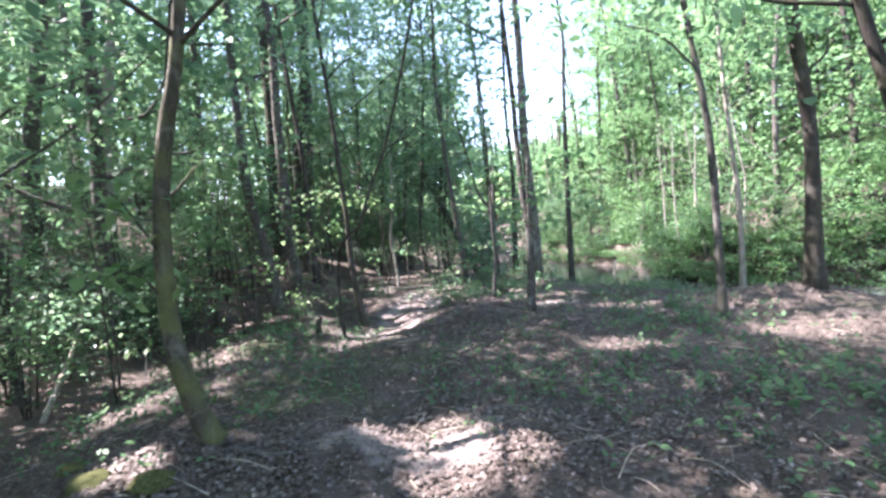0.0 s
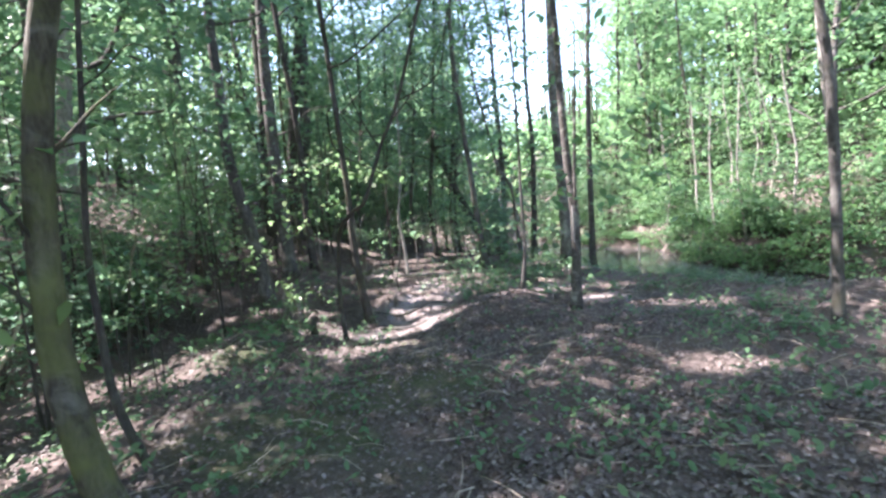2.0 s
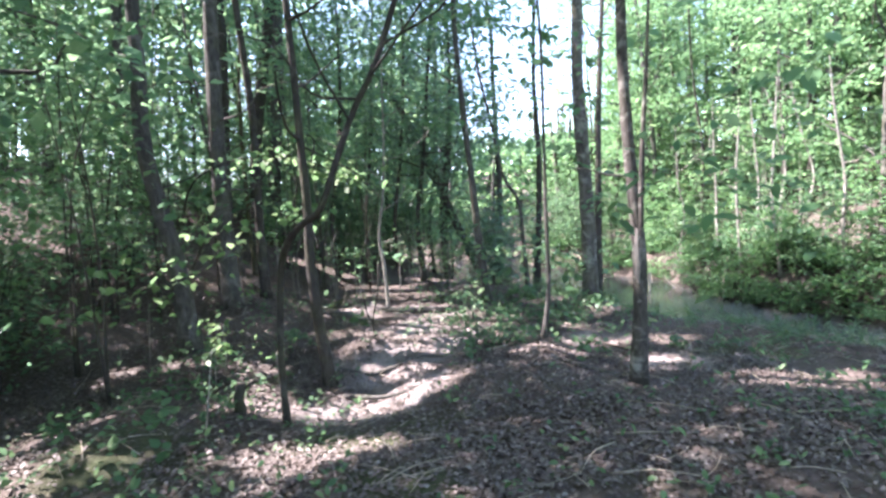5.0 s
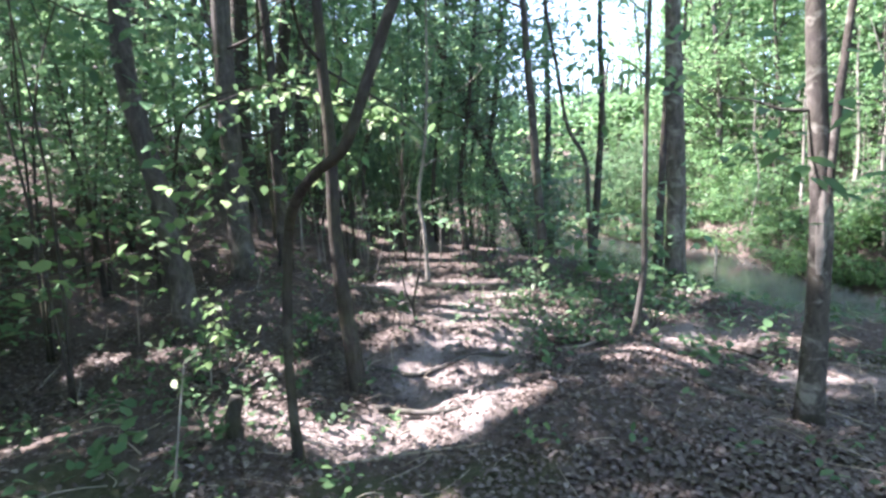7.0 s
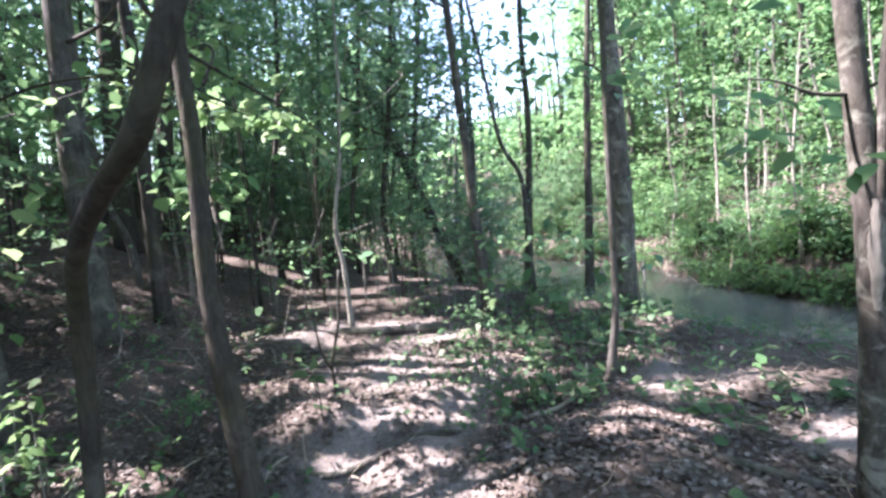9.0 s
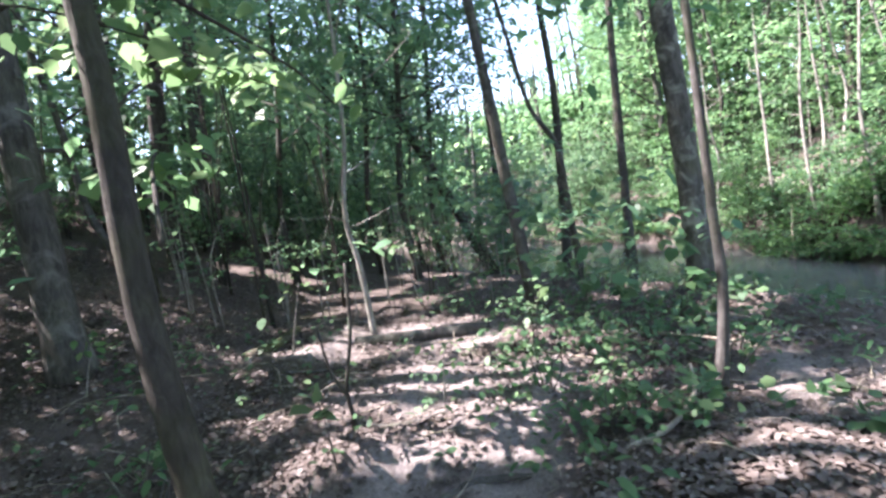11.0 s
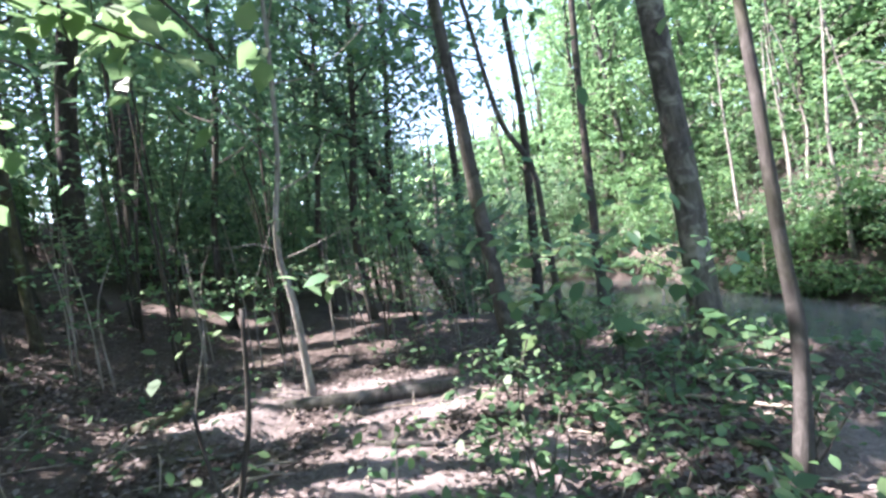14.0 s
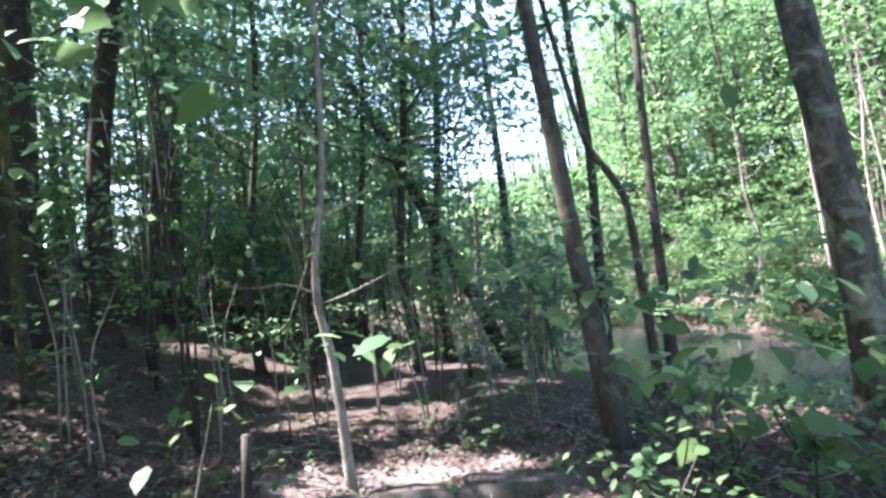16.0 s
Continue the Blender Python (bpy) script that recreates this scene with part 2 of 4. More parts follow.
# Where sunlight falls through the gaps in the leaves: x, y, half lengths
GAPS = [(-0.2, 3.65, 0.40, 0.28), (0.25, 3.2, 0.35, 0.25), (-0.85, 8.35, 0.80, 0.28), (-1.65, 8.1, 0.60, 0.28), (-1.2, 7.05, 0.45, 0.16), (-0.45, 8.95, 0.5, 0.2), (-0.5, 9.35, 0.70, 0.35),
        (-0.4, 10.0, 0.75, 0.35), (0.05, 11.0, 0.55, 0.28), (-1.35, 11.35, 0.55, 0.25), (-0.5, 11.95, 0.75, 0.32), (1.6, 9.25, 0.32, 0.20), (1.75, 10.15, 0.26, 0.16),
        (2.0, 8.35, 0.25, 0.12), (2.4, 9.3, 0.30, 0.16), (2.1, 5.6, 0.38, 0.12), (4.4, 5.6, 0.45, 0.22), (-3.3, 5.1, 0.50, 0.30), 
        (0.75, 10.4, 0.28, 0.18), (9.6, 17.6, 0.50, 0.35), (10.8, 19.2, 0.6, 0.5), (-2.2, 3.3, 0.25, 0.20), (1.95, 11.7, 0.40, 0.25),
        (-0.6, 13.3, 0.7, 0.45), (0.6, 13.6, 0.4, 0.3), (2.3, 10.8, 0.32, 0.2), (-1.6, 14.9, 0.5, 0.35), (-2.6, 16.4, 0.6, 0.4), (-1.2, 14.2, 0.80, 0.60), (0.2, 15.5, 0.80, 0.60), (-4.6, 7.2, 0.60, 0.40), (-6.0, 12.0, 0.70, 0.50), (-3.4, 7.9, 0.5, 0.3), (2.7, 7.65, 0.35, 0.2),
        (0.3, 9.9, 0.5, 0.3), (-2.9, 6.6, 0.4, 0.25), (3.3, 7.7, 0.2, 0.12), (0.9, 8.6, 0.2, 0.12), (-2.05, 8.5, 0.16, 0.1), (-2.1, 8.9, 0.16, 0.1), (-3.0, 9.2, 0.2, 0.1)]
FLECKS = [(a, b, c, 0.6 * c) for a, b, c in zip(np.random.default_rng(90).uniform(-7, 1, 14), np.random.default_rng(91).uniform(4, 17, 14), np.random.default_rng(92).uniform(0.05, 0.18, 14))]

# Bare silt along the trodden line and at the foot of the pale sapling, its pale colour also painting in the sun
# patches: x, y, half lengths
SUNLIT_SILT = [(-0.25, 3.5, 0.8, 0.4), (-1.3, 8.15, 0.9, 0.32), (-0.6, 8.4, 0.7, 0.5), (-0.95, 8.95, 0.8, 0.45), (-0.1, 9.9, 0.6, 0.4), (-0.45, 9.3, 0.7, 0.5), (-0.3, 10.2, 0.8, 0.5), (-0.2, 11.2, 0.7, 0.5), (-0.7, 11.9, 0.9, 0.45), (-1.35, 11.3, 0.5, 0.35), (1.7, 9.5, 0.6, 0.5), (2.0, 8.4, 0.5, 0.3)]


# Low moss on the shaded lip of the trail and beside it
MOSS_SPOTS = [(-0.8, 7.3, 0.75, 0.3), (-1.3, 4.7, 0.9, 0.6), (-0.6, 5.6, 0.8, 0.6), (-2.4, 7.0, 0.6, 0.5), (-0.6, 6.5, 0.6, 0.35), (2.9, 8.6, 0.6, 0.35)]


def mossy_at(x, y):
    w = 0 * x
    for a, b, p, q in MOSS_SPOTS:
        w = np.maximum(w, 1 - smooth(0.5, 1.2, np.hypot((x - a) / p, (y - b) / q) + 0.4 * wavy(x, y, 4.0, 35)))
    return np.clip(w * (0.65 + 0.4 * wavy(x, y, 11.0, 36)), 0, 1)


def worn_sunlit_at(x, y):
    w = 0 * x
    for a, b, p, q in SUNLIT_SILT:
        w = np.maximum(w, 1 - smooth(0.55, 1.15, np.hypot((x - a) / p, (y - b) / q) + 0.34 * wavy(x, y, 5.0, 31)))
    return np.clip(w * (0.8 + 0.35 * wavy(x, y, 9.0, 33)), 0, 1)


# The trail that is kept clear of leaves
TRAIL = [(0.3, -3), (0.06, 0.0), (-0.2, 1.5), (-0.48, 2.3), (-0.35, 4.0), (-0.65, 5.3), (-0.6, 6.3), (-0.57, 7.4), (-0.5, 8.4), (-0.62, 9.0)]


def off_trail(c, width=0.85, top=3.2):
    d = np.full(len(c), 1e9)
    for (ax, ay), (bx, by) in zip(TRAIL[:-1], TRAIL[1:]):
        w = np.array((bx - ax, by - ay))
        q = c[:, :2] - (ax, ay)
        k = np.clip((q @ w) / (w @ w), 0, 1)
        e = q - k[:, None] * w
        d = np.minimum(d, np.hypot(e[:, 0], e[:, 1]))
    return (d > width) | (c[:, 2] > top)


def shaded(c):
    """Which of the leaf places c (N, 3) do not stand between the sun and a gap."""
    s = np.array(SUN_TO)
    g = c - s * ((c[:, 2] - 0.15) / s[2])[:, None]
    wob = 0.38 * wavy(g[:, 0], g[:, 1], 6.0, 21)
    keep = np.ones(len(c), bool)
    for x, y, a, b in GAPS + FLECKS:
        keep &= np.hypot((g[:, 0] - x) / (a + 0.14), (g[:, 1] - y) / (b + 0.12)) + wob > 1.0
    return keep | (c[:, 2] < 1.2)


def under_trees(c):
    """Which of the leaf places c do not hang over the open water of the creek."""
    n, f = side(c[:, :2], NEAR_BANK), side(c[:, :2], FAR_BANK)
    return ~((n > -0.5) & (f < 0.9) & (c[:, 2] > 2.2))


# Mesh helpers
def mesh_object(name, verts, faces, mat, parent=None, label="", smooth_shade=True):
    me = bpy.data.meshes.new(name)
    me.from_pydata(verts, [], faces)
    me.materials.append(mat)
    me.update()
    if smooth_shade:
        me.polygons.foreach_set("use_smooth", [True] * len(me.polygons))
    ob = new(name, me)
    if parent is not None:
        ob.parent = parent
        ob.matrix_parent_inverse = Matrix.Translation(-parent.location)
    return tagged(ob, label)


OVAL4 = np.array([(0, 0, 0), (0.45, 0.30, 0.06), (1, 0, -0.05), (0.45, -0.30, 0.06)])
OVAL6 = np.array([(0, 0, 0), (0.28, 0.24, 0.05), (0.66, 0.24, 0.04), (1, 0, -0.1), (0.66, -0.24, 0.04), (0.28, -0.24, 0.05)])
LOBED = np.array([(0, 0, 0), (0.0, 0.24, 0.05), (0.22, 0.36, 0.06), (0.42, 0.46, 0.04), (0.62, 0.32, 0.03), (1.0, 0.0, -0.12), (0.62, -0.32, 0.03), (0.42, -0.46, 0.04), (0.22, -0.36, 0.06), (0.0, -0.24, 0.05)])


def leaves_mesh(name, c, size, mat, shape=OVAL4, droop=0.35, tilt=0.5, r=rng):
    """One mesh of many leaves at the places c."""
    n, k = len(c), len(shape)
    yaw = r.uniform(0, 2 * np.pi, n)
    pitch = r.normal(-droop, tilt, n)
    roll = r.normal(0, tilt, n)
    fx = np.stack([np.cos(yaw) * np.cos(pitch), np.sin(yaw) * np.cos(pitch), np.sin(pitch)], -1)
    sx = np.stack([-np.sin(yaw), np.cos(yaw), 0 * yaw], -1)
    up = np.cross(fx, sx)
    sy = sx * np.cos(roll)[:, None] + up * np.sin(roll)[:, None]
    up = np.cross(fx, sy)
    s = np.asarray(size)[:, None, None] if np.ndim(size) else size
    v = c[:, None, :] + s * (shape[None, :, 0:1] * fx[:, None] + shape[None, :, 1:2] * sy[:, None] + shape[None, :, 2:3] * up[:, None])
    me = bpy.data.meshes.new(name)
    me.vertices.add(n * k)
    me.vertices.foreach_set("co", v.astype(np.float32).ravel())
    me.loops.add(n * k)
    me.loops.foreach_set("vertex_index", np.arange(n * k, dtype=np.int32))
    me.polygons.add(n)
    me.polygons.foreach_set("loop_start", np.arange(0, n * k, k, dtype=np.int32))
    me.materials.append(mat)
    me.update(calc_edges=True)
    me.validate()
    return me


def spline(pts, n):
    """Catmull-Rom through pts, n points a span."""
    p = np.asarray(pts, float)
    q = np.vstack([2 * p[0] - p[1], p, 2 * p[-1] - p[-2]])
    out = []
    for i in range(1, len(q) - 2):
        for t in np.linspace(0, 1, n, endpoint=False):
            a, b, c, d = q[i - 1:i + 3]
            out.append(0.5 * (2 * b + (c - a) * t + (2 * a - 5 * b + 4 * c - d) * t * t + (3 * b - a - 3 * c + d) * t ** 3))
    out.append(p[-1])
    return np.array(out)


def tube(pts, radii, sides=8, rough=0.0, flare=0.0, r=rng):
    """Vertices and faces of a tapered stem along pts."""
    verts, faces = [], []
    m = len(pts)
    bump = r.normal(0, rough, (m, sides)) if rough else np.zeros((m, sides))
    prev = np.array((1.0, 0.0, 0.0))
    lobes = r.uniform(0, 6.28)
    for i, p in enumerate(pts):
        d = pts[min(i + 1, m - 1)] - pts[max(i - 1, 0)]
        d = d / (np.linalg.norm(d) + 1e-9)
        a = prev - d * (prev @ d)
        if np.linalg.norm(a) < 1e-3:
            a = np.cross(d, (0, 1, 0))
        a = a / np.linalg.norm(a)
        prev = a
        b = np.cross(d, a)
        for s in range(sides):
            w = 2 * np.pi * s / sides
            rad = radii[i] * (1 + bump[i, s])
            if flare:
                rad *= 1 + flare * math.exp(-i / 1.6) * (0.75 + 0.5 * math.sin(3 * w + lobes))
            verts.append(tuple(p + rad * (math.cos(w) * a + math.sin(w) * b)))
    for i in range(m - 1):
        for s in range(sides):
            t = (s + 1) % sides
            faces.append((i * sides + s, i * sides + t, (i + 1) * sides + t, (i + 1) * sides + s))
    faces.append(tuple(range(sides))[::-1])
    faces.append(tuple((m - 1) * sides + s for s in range(sides)))
    return verts, faces


def joined(lists):
    v, f = [], []
    for a, b in lists:
        f += [tuple(i + len(v) for i in q) for q in b]
        v += a
    return v, f


def empty_at(name, x, y, z, label, category, group="", kind=""):
    e = new(name)
    e.location = (x, y, z)
    e.empty_display_size = 0.2
    return tagged(e, label, category, group, kind)


def sprays(centres, per, spread, r):
    """Leaf places in flat, drooping fans, one at each centre."""
    m = len(centres)
    a = np.repeat(r.uniform(0, 2 * np.pi, m), per)
    k = np.repeat(spread * r.uniform(0.6, 1.35, m), per)
    pitch = np.repeat(r.normal(-0.12, 0.22, m), per)
    u, v = r.normal(0, 1.0, m * per), r.normal(0, 0.5, m * per)
    z = pitch * u - 0.10 * (u * u + v * v) + r.normal(0, 0.10, m * per)
    off = np.stack([u * np.cos(a) - v * np.sin(a), u * np.sin(a) + v * np.cos(a), z], -1) * k[:, None]
    return np.repeat(centres, per, axis=0) + off


def tree(pts, r0, height, mat, leaf, label, seed, crown=(0.45, 2.2), n_leaves=2200, leaf_size=0.15, low_limbs=(), group="woodland trees", name="tree", taper=0.35, limbs=9, flare=0.5):
    """A tree: trunk through pts (the first on the ground), grown on to the height given, with limbs and a crown of leaves.
    crown: where it begins, as a share of the height, and its radius. low_limbs: (share of height, yaw, length, rise, radius)."""
    r = np.random.default_rng(seed)
    pts = [np.array(p, float) for p in pts]
    pts[0][2] = h(pts[0][0], pts[0][1]) - 0.06
    top, prev = pts[-1], pts[-2]
    d = (top - prev) / np.linalg.norm(top - prev)
    while top[2] < pts[0][2] + height - 0.4:
        d = d * 0.75 + np.array((0, 0, 1)) * 0.25 + r.normal(0, 0.05, 3)
        d = d / np.linalg.norm(d)
        top = top + d * min(1.8, height * 0.2)
        pts.append(top)
    line = spline(pts, 5)
    m = len(line)
    span = np.linspace(0, 1, m)
    radii = r0 * (1 - (1 - taper) * span) * (1 - 0.6 * smooth(0.85, 1, span))
    thing = empty_at(name, pts[0][0], pts[0][1], h(pts[0][0], pts[0][1]), label, "tree", group)
    v, f = tube(line, radii, 12 if r0 > 0.05 else 8, 0.035, flare, r)
    mesh_object("trunk", v, f, mat, thing)
    ends = []
    specs = [(u, r.uniform(0, 6.28), crown[1] * r.uniform(0.5, 1.05), r.uniform(0.1, 0.7), None) for u in np.linspace(crown[0], 0.95, limbs)] + [tuple(s) for s in low_limbs]
    for u, yaw, length, rise, rad in specs:
        i = min(m - 1, int(u * (m - 1)))
        p = line[i]
        way = np.array((math.cos(yaw), math.sin(yaw), rise))
        q = [p, p + way * length * 0.35 + r.normal(0, 0.05, 3) * length, p + way * length * 0.7 + r.normal(0, 0.08, 3) * length + (0, 0, 0.08 * length), p + way * length + r.normal(0, 0.08, 3) * length]
        ln = spline(q, 4)
        r1 = rad or min(radii[i] * 0.45, 0.02 + 0.012 * length)
        v, f = tube(ln, np.linspace(r1, r1 * 0.2, len(ln)), 5, 0, 0, r)
        mesh_object("limb", v, f, mat, thing)
        ends += [ln[k] for k in (len(ln) // 2, (3 * len(ln)) // 4, len(ln) - 1)]
    if n_leaves:
        ends = np.array(ends + [line[-1]])
        cl = np.repeat(ends, 4, axis=0) + r.normal(0, 1, (len(ends) * 4, 3)) * np.array((0.28, 0.28, 0.13)) * crown[1]
        c = sprays(cl, max(1, n_leaves // len(cl)), 0.15 * crown[1] + 0.12, r)
        c = c[shaded(c) & off_trail(c, 1.7, 4.6) & under_trees(c)]
        c = c[c[:, 2] > land(c[:, 0], c[:, 1]) + 0.25]
        ob = new("crown", leaves_mesh("crown", c, leaf_size * r.uniform(0.55, 1.2, len(c)), leaf, OVAL6 if leaf_size < 0.17 else OVAL4, 0.25, 0.36, r))
        ob.parent = thing
        ob.matrix_parent_inverse = Matrix.Translation(-thing.location)
    return thing


# Ground: one sheet, fine beside the path and wider towards the horizon
def spaced(a, b, step, end, grow=1.22):
    mid = list(np.arange(a, b + 1e-6, step))
    lo, hi, s = [], [], step
    while (lo[-1] if lo else a) > -end:
        s *= grow
        lo.append((lo[-1] if lo else a) - s)
    s = step
    while (hi[-1] if hi else b) < end:
        s *= grow
        hi.append((hi[-1] if hi else b) + s)
    return np.array(lo[::-1] + mid + hi)


gx, gy = spaced(-6, 9.5, 0.085, 500), spaced(0.5, 19, 0.085, 500)
GX, GY = np.meshgrid(gx, gy)
GZ = land(GX.ravel(), GY.ravel())
r = np.random.default_rng(2)
fade = ((GX.ravel() > -6) & (GX.ravel() < 9.5) & (GY.ravel() > 0.5) & (GY.ravel() < 19))
GZ = GZ + fade * (r.normal(0, 0.007, len(GZ)) + 0.014 * wavy(GX.ravel(), GY.ravel(), 13.0, 41))
nx, ny = len(gx), len(gy)
idx = np.arange(nx * ny).reshape(ny, nx)
quads = np.stack([idx[:-1, :-1], idx[:-1, 1:], idx[1:, 1:], idx[1:, :-1]], -1).reshape(-1, 4)
ground = mesh_object("ground", np.stack([GX.ravel(), GY.ravel(), GZ], -1).tolist(), quads.tolist(), GROUND)
ground.data.attributes.new("worn_sunlit", "FLOAT", "POINT").data.foreach_set("value", worn_sunlit_at(GX.ravel(), GY.ravel()).astype(np.float32))
ground.data.attributes.new("mossy", "FLOAT", "POINT").data.foreach_set("value", mossy_at(GX.ravel(), GY.ravel()).astype(np.float32))
tagged(ground, "woodland floor of grey-brown leaf mould with sunlit patches", "ground", kind="structure")

# Creek
near = [p for p in NEAR_BANK]
far = [p for p in FAR_BANK]


def creek():
    a = spline([(x - 0.0, y, 0) for x, y in near], 6)[:, :2]
    b = spline([(x, y, 0) for x, y in far], 6)[:, :2]
    m = 60
    ia, ib = np.linspace(0, len(a) - 1, m), np.linspace(0, len(b) - 1, m)
    va = np.stack([np.interp(ia, range(len(a)), a[:, k]) for k in (0, 1)], -1)
    vb = np.stack([np.interp(ib, range(len(b)), b[:, k]) for k in (0, 1)], -1)
    wide = (vb - va) / np.linalg.norm(vb - va, axis=1)[:, None] * 1.4
    va, vb = va - wide, vb + wide
    verts, faces = [], []
    for i in range(m):
        verts += [(va[i, 0], va[i, 1], WATER_Z), (vb[i, 0], vb[i, 1], WATER_Z)]
        if i:
            faces.append((2 * i - 2, 2 * i - 1, 2 * i + 1, 2 * i))
    return verts, faces


v, f = creek()
tagged(mesh_object("water", v, f, WATER), "slow grey-green creek water reflecting the trees", "creek", kind="structure")

# Trees beside the path
MOSSY = "slender tree with mossy bark, curved near its foot"
tree([(-1.76, 3.75, 0), (-1.94, 3.77, 0.56), (-2.04, 3.8, 1.13), (-2.04, 3.84, 1.83), (-1.96, 3.87, 2.48), (-1.83, 3.89, 3.03), (-1.75, 3.91, 3.55)], 0.082, 8, BARK_MOSS, LEAF_MID, MOSSY, 11, (0.6, 2.0), 2000, low_limbs=[(0.36, 0.9, 0.32, 1.3, 0.016)])
tree([(-2.2, 4.6, 0), (-2.39, 4.65, 0.54), (-2.46, 4.7, 0.98), (-2.5, 4.75, 1.59), (-2.45, 4.8, 2.4)], 0.03, 4.5, BARK_DARK, LEAF_MID, "thin dark sapling leaning beside a mossy tree", 12, (0.5, 0.9), 300, 0.11)
tree([(-3.05, 9.5, 0), (-3.2, 9.52, 1.3), (-3.47, 9.54, 2.63), (-3.55, 9.7, 3.6), (-3.6, 9.75, 4.8)], 0.105, 11, BARK_GREY, LEAF_MID, "leaning grey tree trunk lit along one edge", 13, (0.5, 2.6), 2600, low_limbs=[(0.2, 0.3, 1.0, 0.4, 0.012), (0.3, 3.6, 1.2, 0.3, 0.014)])
tree([(-3.03, 10.74, 0), (-3.1, 10.8, 1.33), (-3.16, 10.87, 2.86), (-3.18, 10.95, 4.39)], 0.13, 13, BARK_GREY, LEAF_MID, "straight grey-barked tree in shade", 14, (0.5, 2.6), 2600, low_limbs=[(0.2, 0.5, 1.4, 0.3, 0.02), (0.28, 5.6, 1.6, 0.2, 0.02)])
tree([(-2.75, 11.3, 0), (-2.8, 11.35, 1.7), (-2.82, 11.4, 3.3)], 0.07, 9, BARK_DARK, LEAF_MID, "narrow dark tree close behind a larger one", 15, (0.5, 1.6), 1400)
FORKED = tree([(1.48, 7.84, 0), (1.56, 7.95, 1.22), (1.52, 8.0, 1.96), (1.5, 8.08, 2.88), (1.49, 8.1, 3.8)], 0.062, 11, BARK_FLAKY, LEAF_BRIGHT, "upright grey tree with a second stem and flaking pale bark", 16, (0.55, 2.2), 2200, low_limbs=[(0.1, -0.2, 0.12, 24.0, 0.034), (0.265, 3.1, 0.55, 0.12, 0.013), (0.27, -0.1, 0.42, 0.08, 0.011)])


def sunlit_strip(thing, a, b, r0, yaw, half, mat, label):
    """A strip on a trunk between the points a and b, coloured as if sunlit."""
    r = np.random.default_rng(4)
    verts, faces, m, k = [], [], 22, 7
    for i in range(m):
        t = i / (m - 1)
        c = np.array(a) * (1 - t) + np.array(b) * t
        w = half * math.sin(math.pi * (0.08 + 0.84 * t)) ** 0.7 * r.uniform(0.75, 1.1)
        off = r.normal(0, 0.05)
        for j in range(k):
            g = yaw + off + w * (2 * j / (k - 1) - 1)
            rad = r0 + (0.004 if 0 < j < k - 1 else -0.004)
            verts.append((c[0] + rad * math.cos(g), c[1] + rad * math.sin(g), c[2]))
            if i and j:
                faces.append(((i - 1) * k + j - 1, (i - 1) * k + j, i * k + j, i * k + j - 1))
    return mesh_object("sunlit_strip", verts, faces, mat, thing, label)


# Sun on the trunk, put into a paler strip of its own
sunlit_strip(FORKED, (1.545, 7.93, 1.02), (1.555, 7.955, 1.5), 0.068, -2.2, 0.44, BARK_SUNLIT, "pale strip on the trunk, coloured as sunlit bark")
tree([(2.39, 11.63, 0), (2.41, 11.71, 1.5), (2.37, 11.8, 2.93), (2.36, 11.9, 3.96)], 0.122, 15, BARK_PLATE, LEAF_BRIGHT, "tall thick tree with plated grey bark at the water's edge", 17, (0.5, 3.0), 3000, leaf_size=0.16, flare=0.3)
tree([(1.06, 9.49, 0), (1.14, 9.5, 0.7), (1.16, 9.55, 1.1), (1.16, 9.58, 1.7), (1.18, 9.65, 2.5)], 0.032, 7, BARK_GREY, LEAF_BRIGHT, "slim young tree with smooth grey bark", 18, (0.5, 1.5), 1200)
tree([(-1.35, 8.75, 0), (-1.44, 8.75, 0.7), (-1.49, 8.77, 1.3), (-1.5, 8.8, 1.9), (-1.54, 8.84, 2.5)], 0.062, 8, BARK_DARK, LEAF_MID, "dark brown tree trunk beside the trail", 19, (0.5, 1.8), 1600)
tree([(-1.5, 7.68, 0), (-1.52, 7.66, 0.6), (-1.47, 7.6, 1.24), (-1.36, 7.42, 1.5), (-1.2, 7.23, 1.64), (-1.02, 7.02, 1.74), (-0.9, 6.99, 2.03), (-0.76, 7.0, 2.38), (-0.56, 7.02, 2.8)], 0.029, 5.5, BARK_DARK, LEAF_MID, "dark crooked tree that kinks and leans over the trail", 20, (0.62, 1.4), 900, taper=0.6)
tree([(0.72, 11.83, 0), (0.64, 11.82, 0.95), (0.58, 11.83, 1.6), (0.53, 11.84, 2.3), (0.45, 11.84, 3.2)], 0.072, 9, BARK_GREY, LEAF_MID, "leaning greyish tree with light speckled bark", 21, (0.55, 1.9), 1600, low_limbs=[(0.19, 3.3, 0.6, 0.05, 0.008), (0.2, 0.3, 0.7, 0.1, 0.009), (0.165, 0.04, 1.35, 0.03, 0.008)])
tree([(-0.93, 11.87, 0), (-0.98, 11.9, 0.95), (-1.04, 11.92, 1.31), (-1.02, 11.92, 1.67), (-0.94, 11.92, 2.15)], 0.031, 4.5, BARK_PALE, LEAF_MID, "pale crooked sapling in a patch of sun", 22, (0.5, 1.0), 500, 0.11, low_limbs=[(0.3, 0.2, 0.6, 0.2, 0.007), (0.34, 3.4, 0.5, 0.2, 0.006)])
tree([(5.0, 18.4, 0), (5.1, 18.5, 1.59), (5.2, 18.6, 4.25), (5.3, 18.6, 6.5)], 0.11, 13, BARK_DARK, LEAF_BRIGHT, "slim dark tree standing by the creek", 23, (0.55, 1.5), 900)
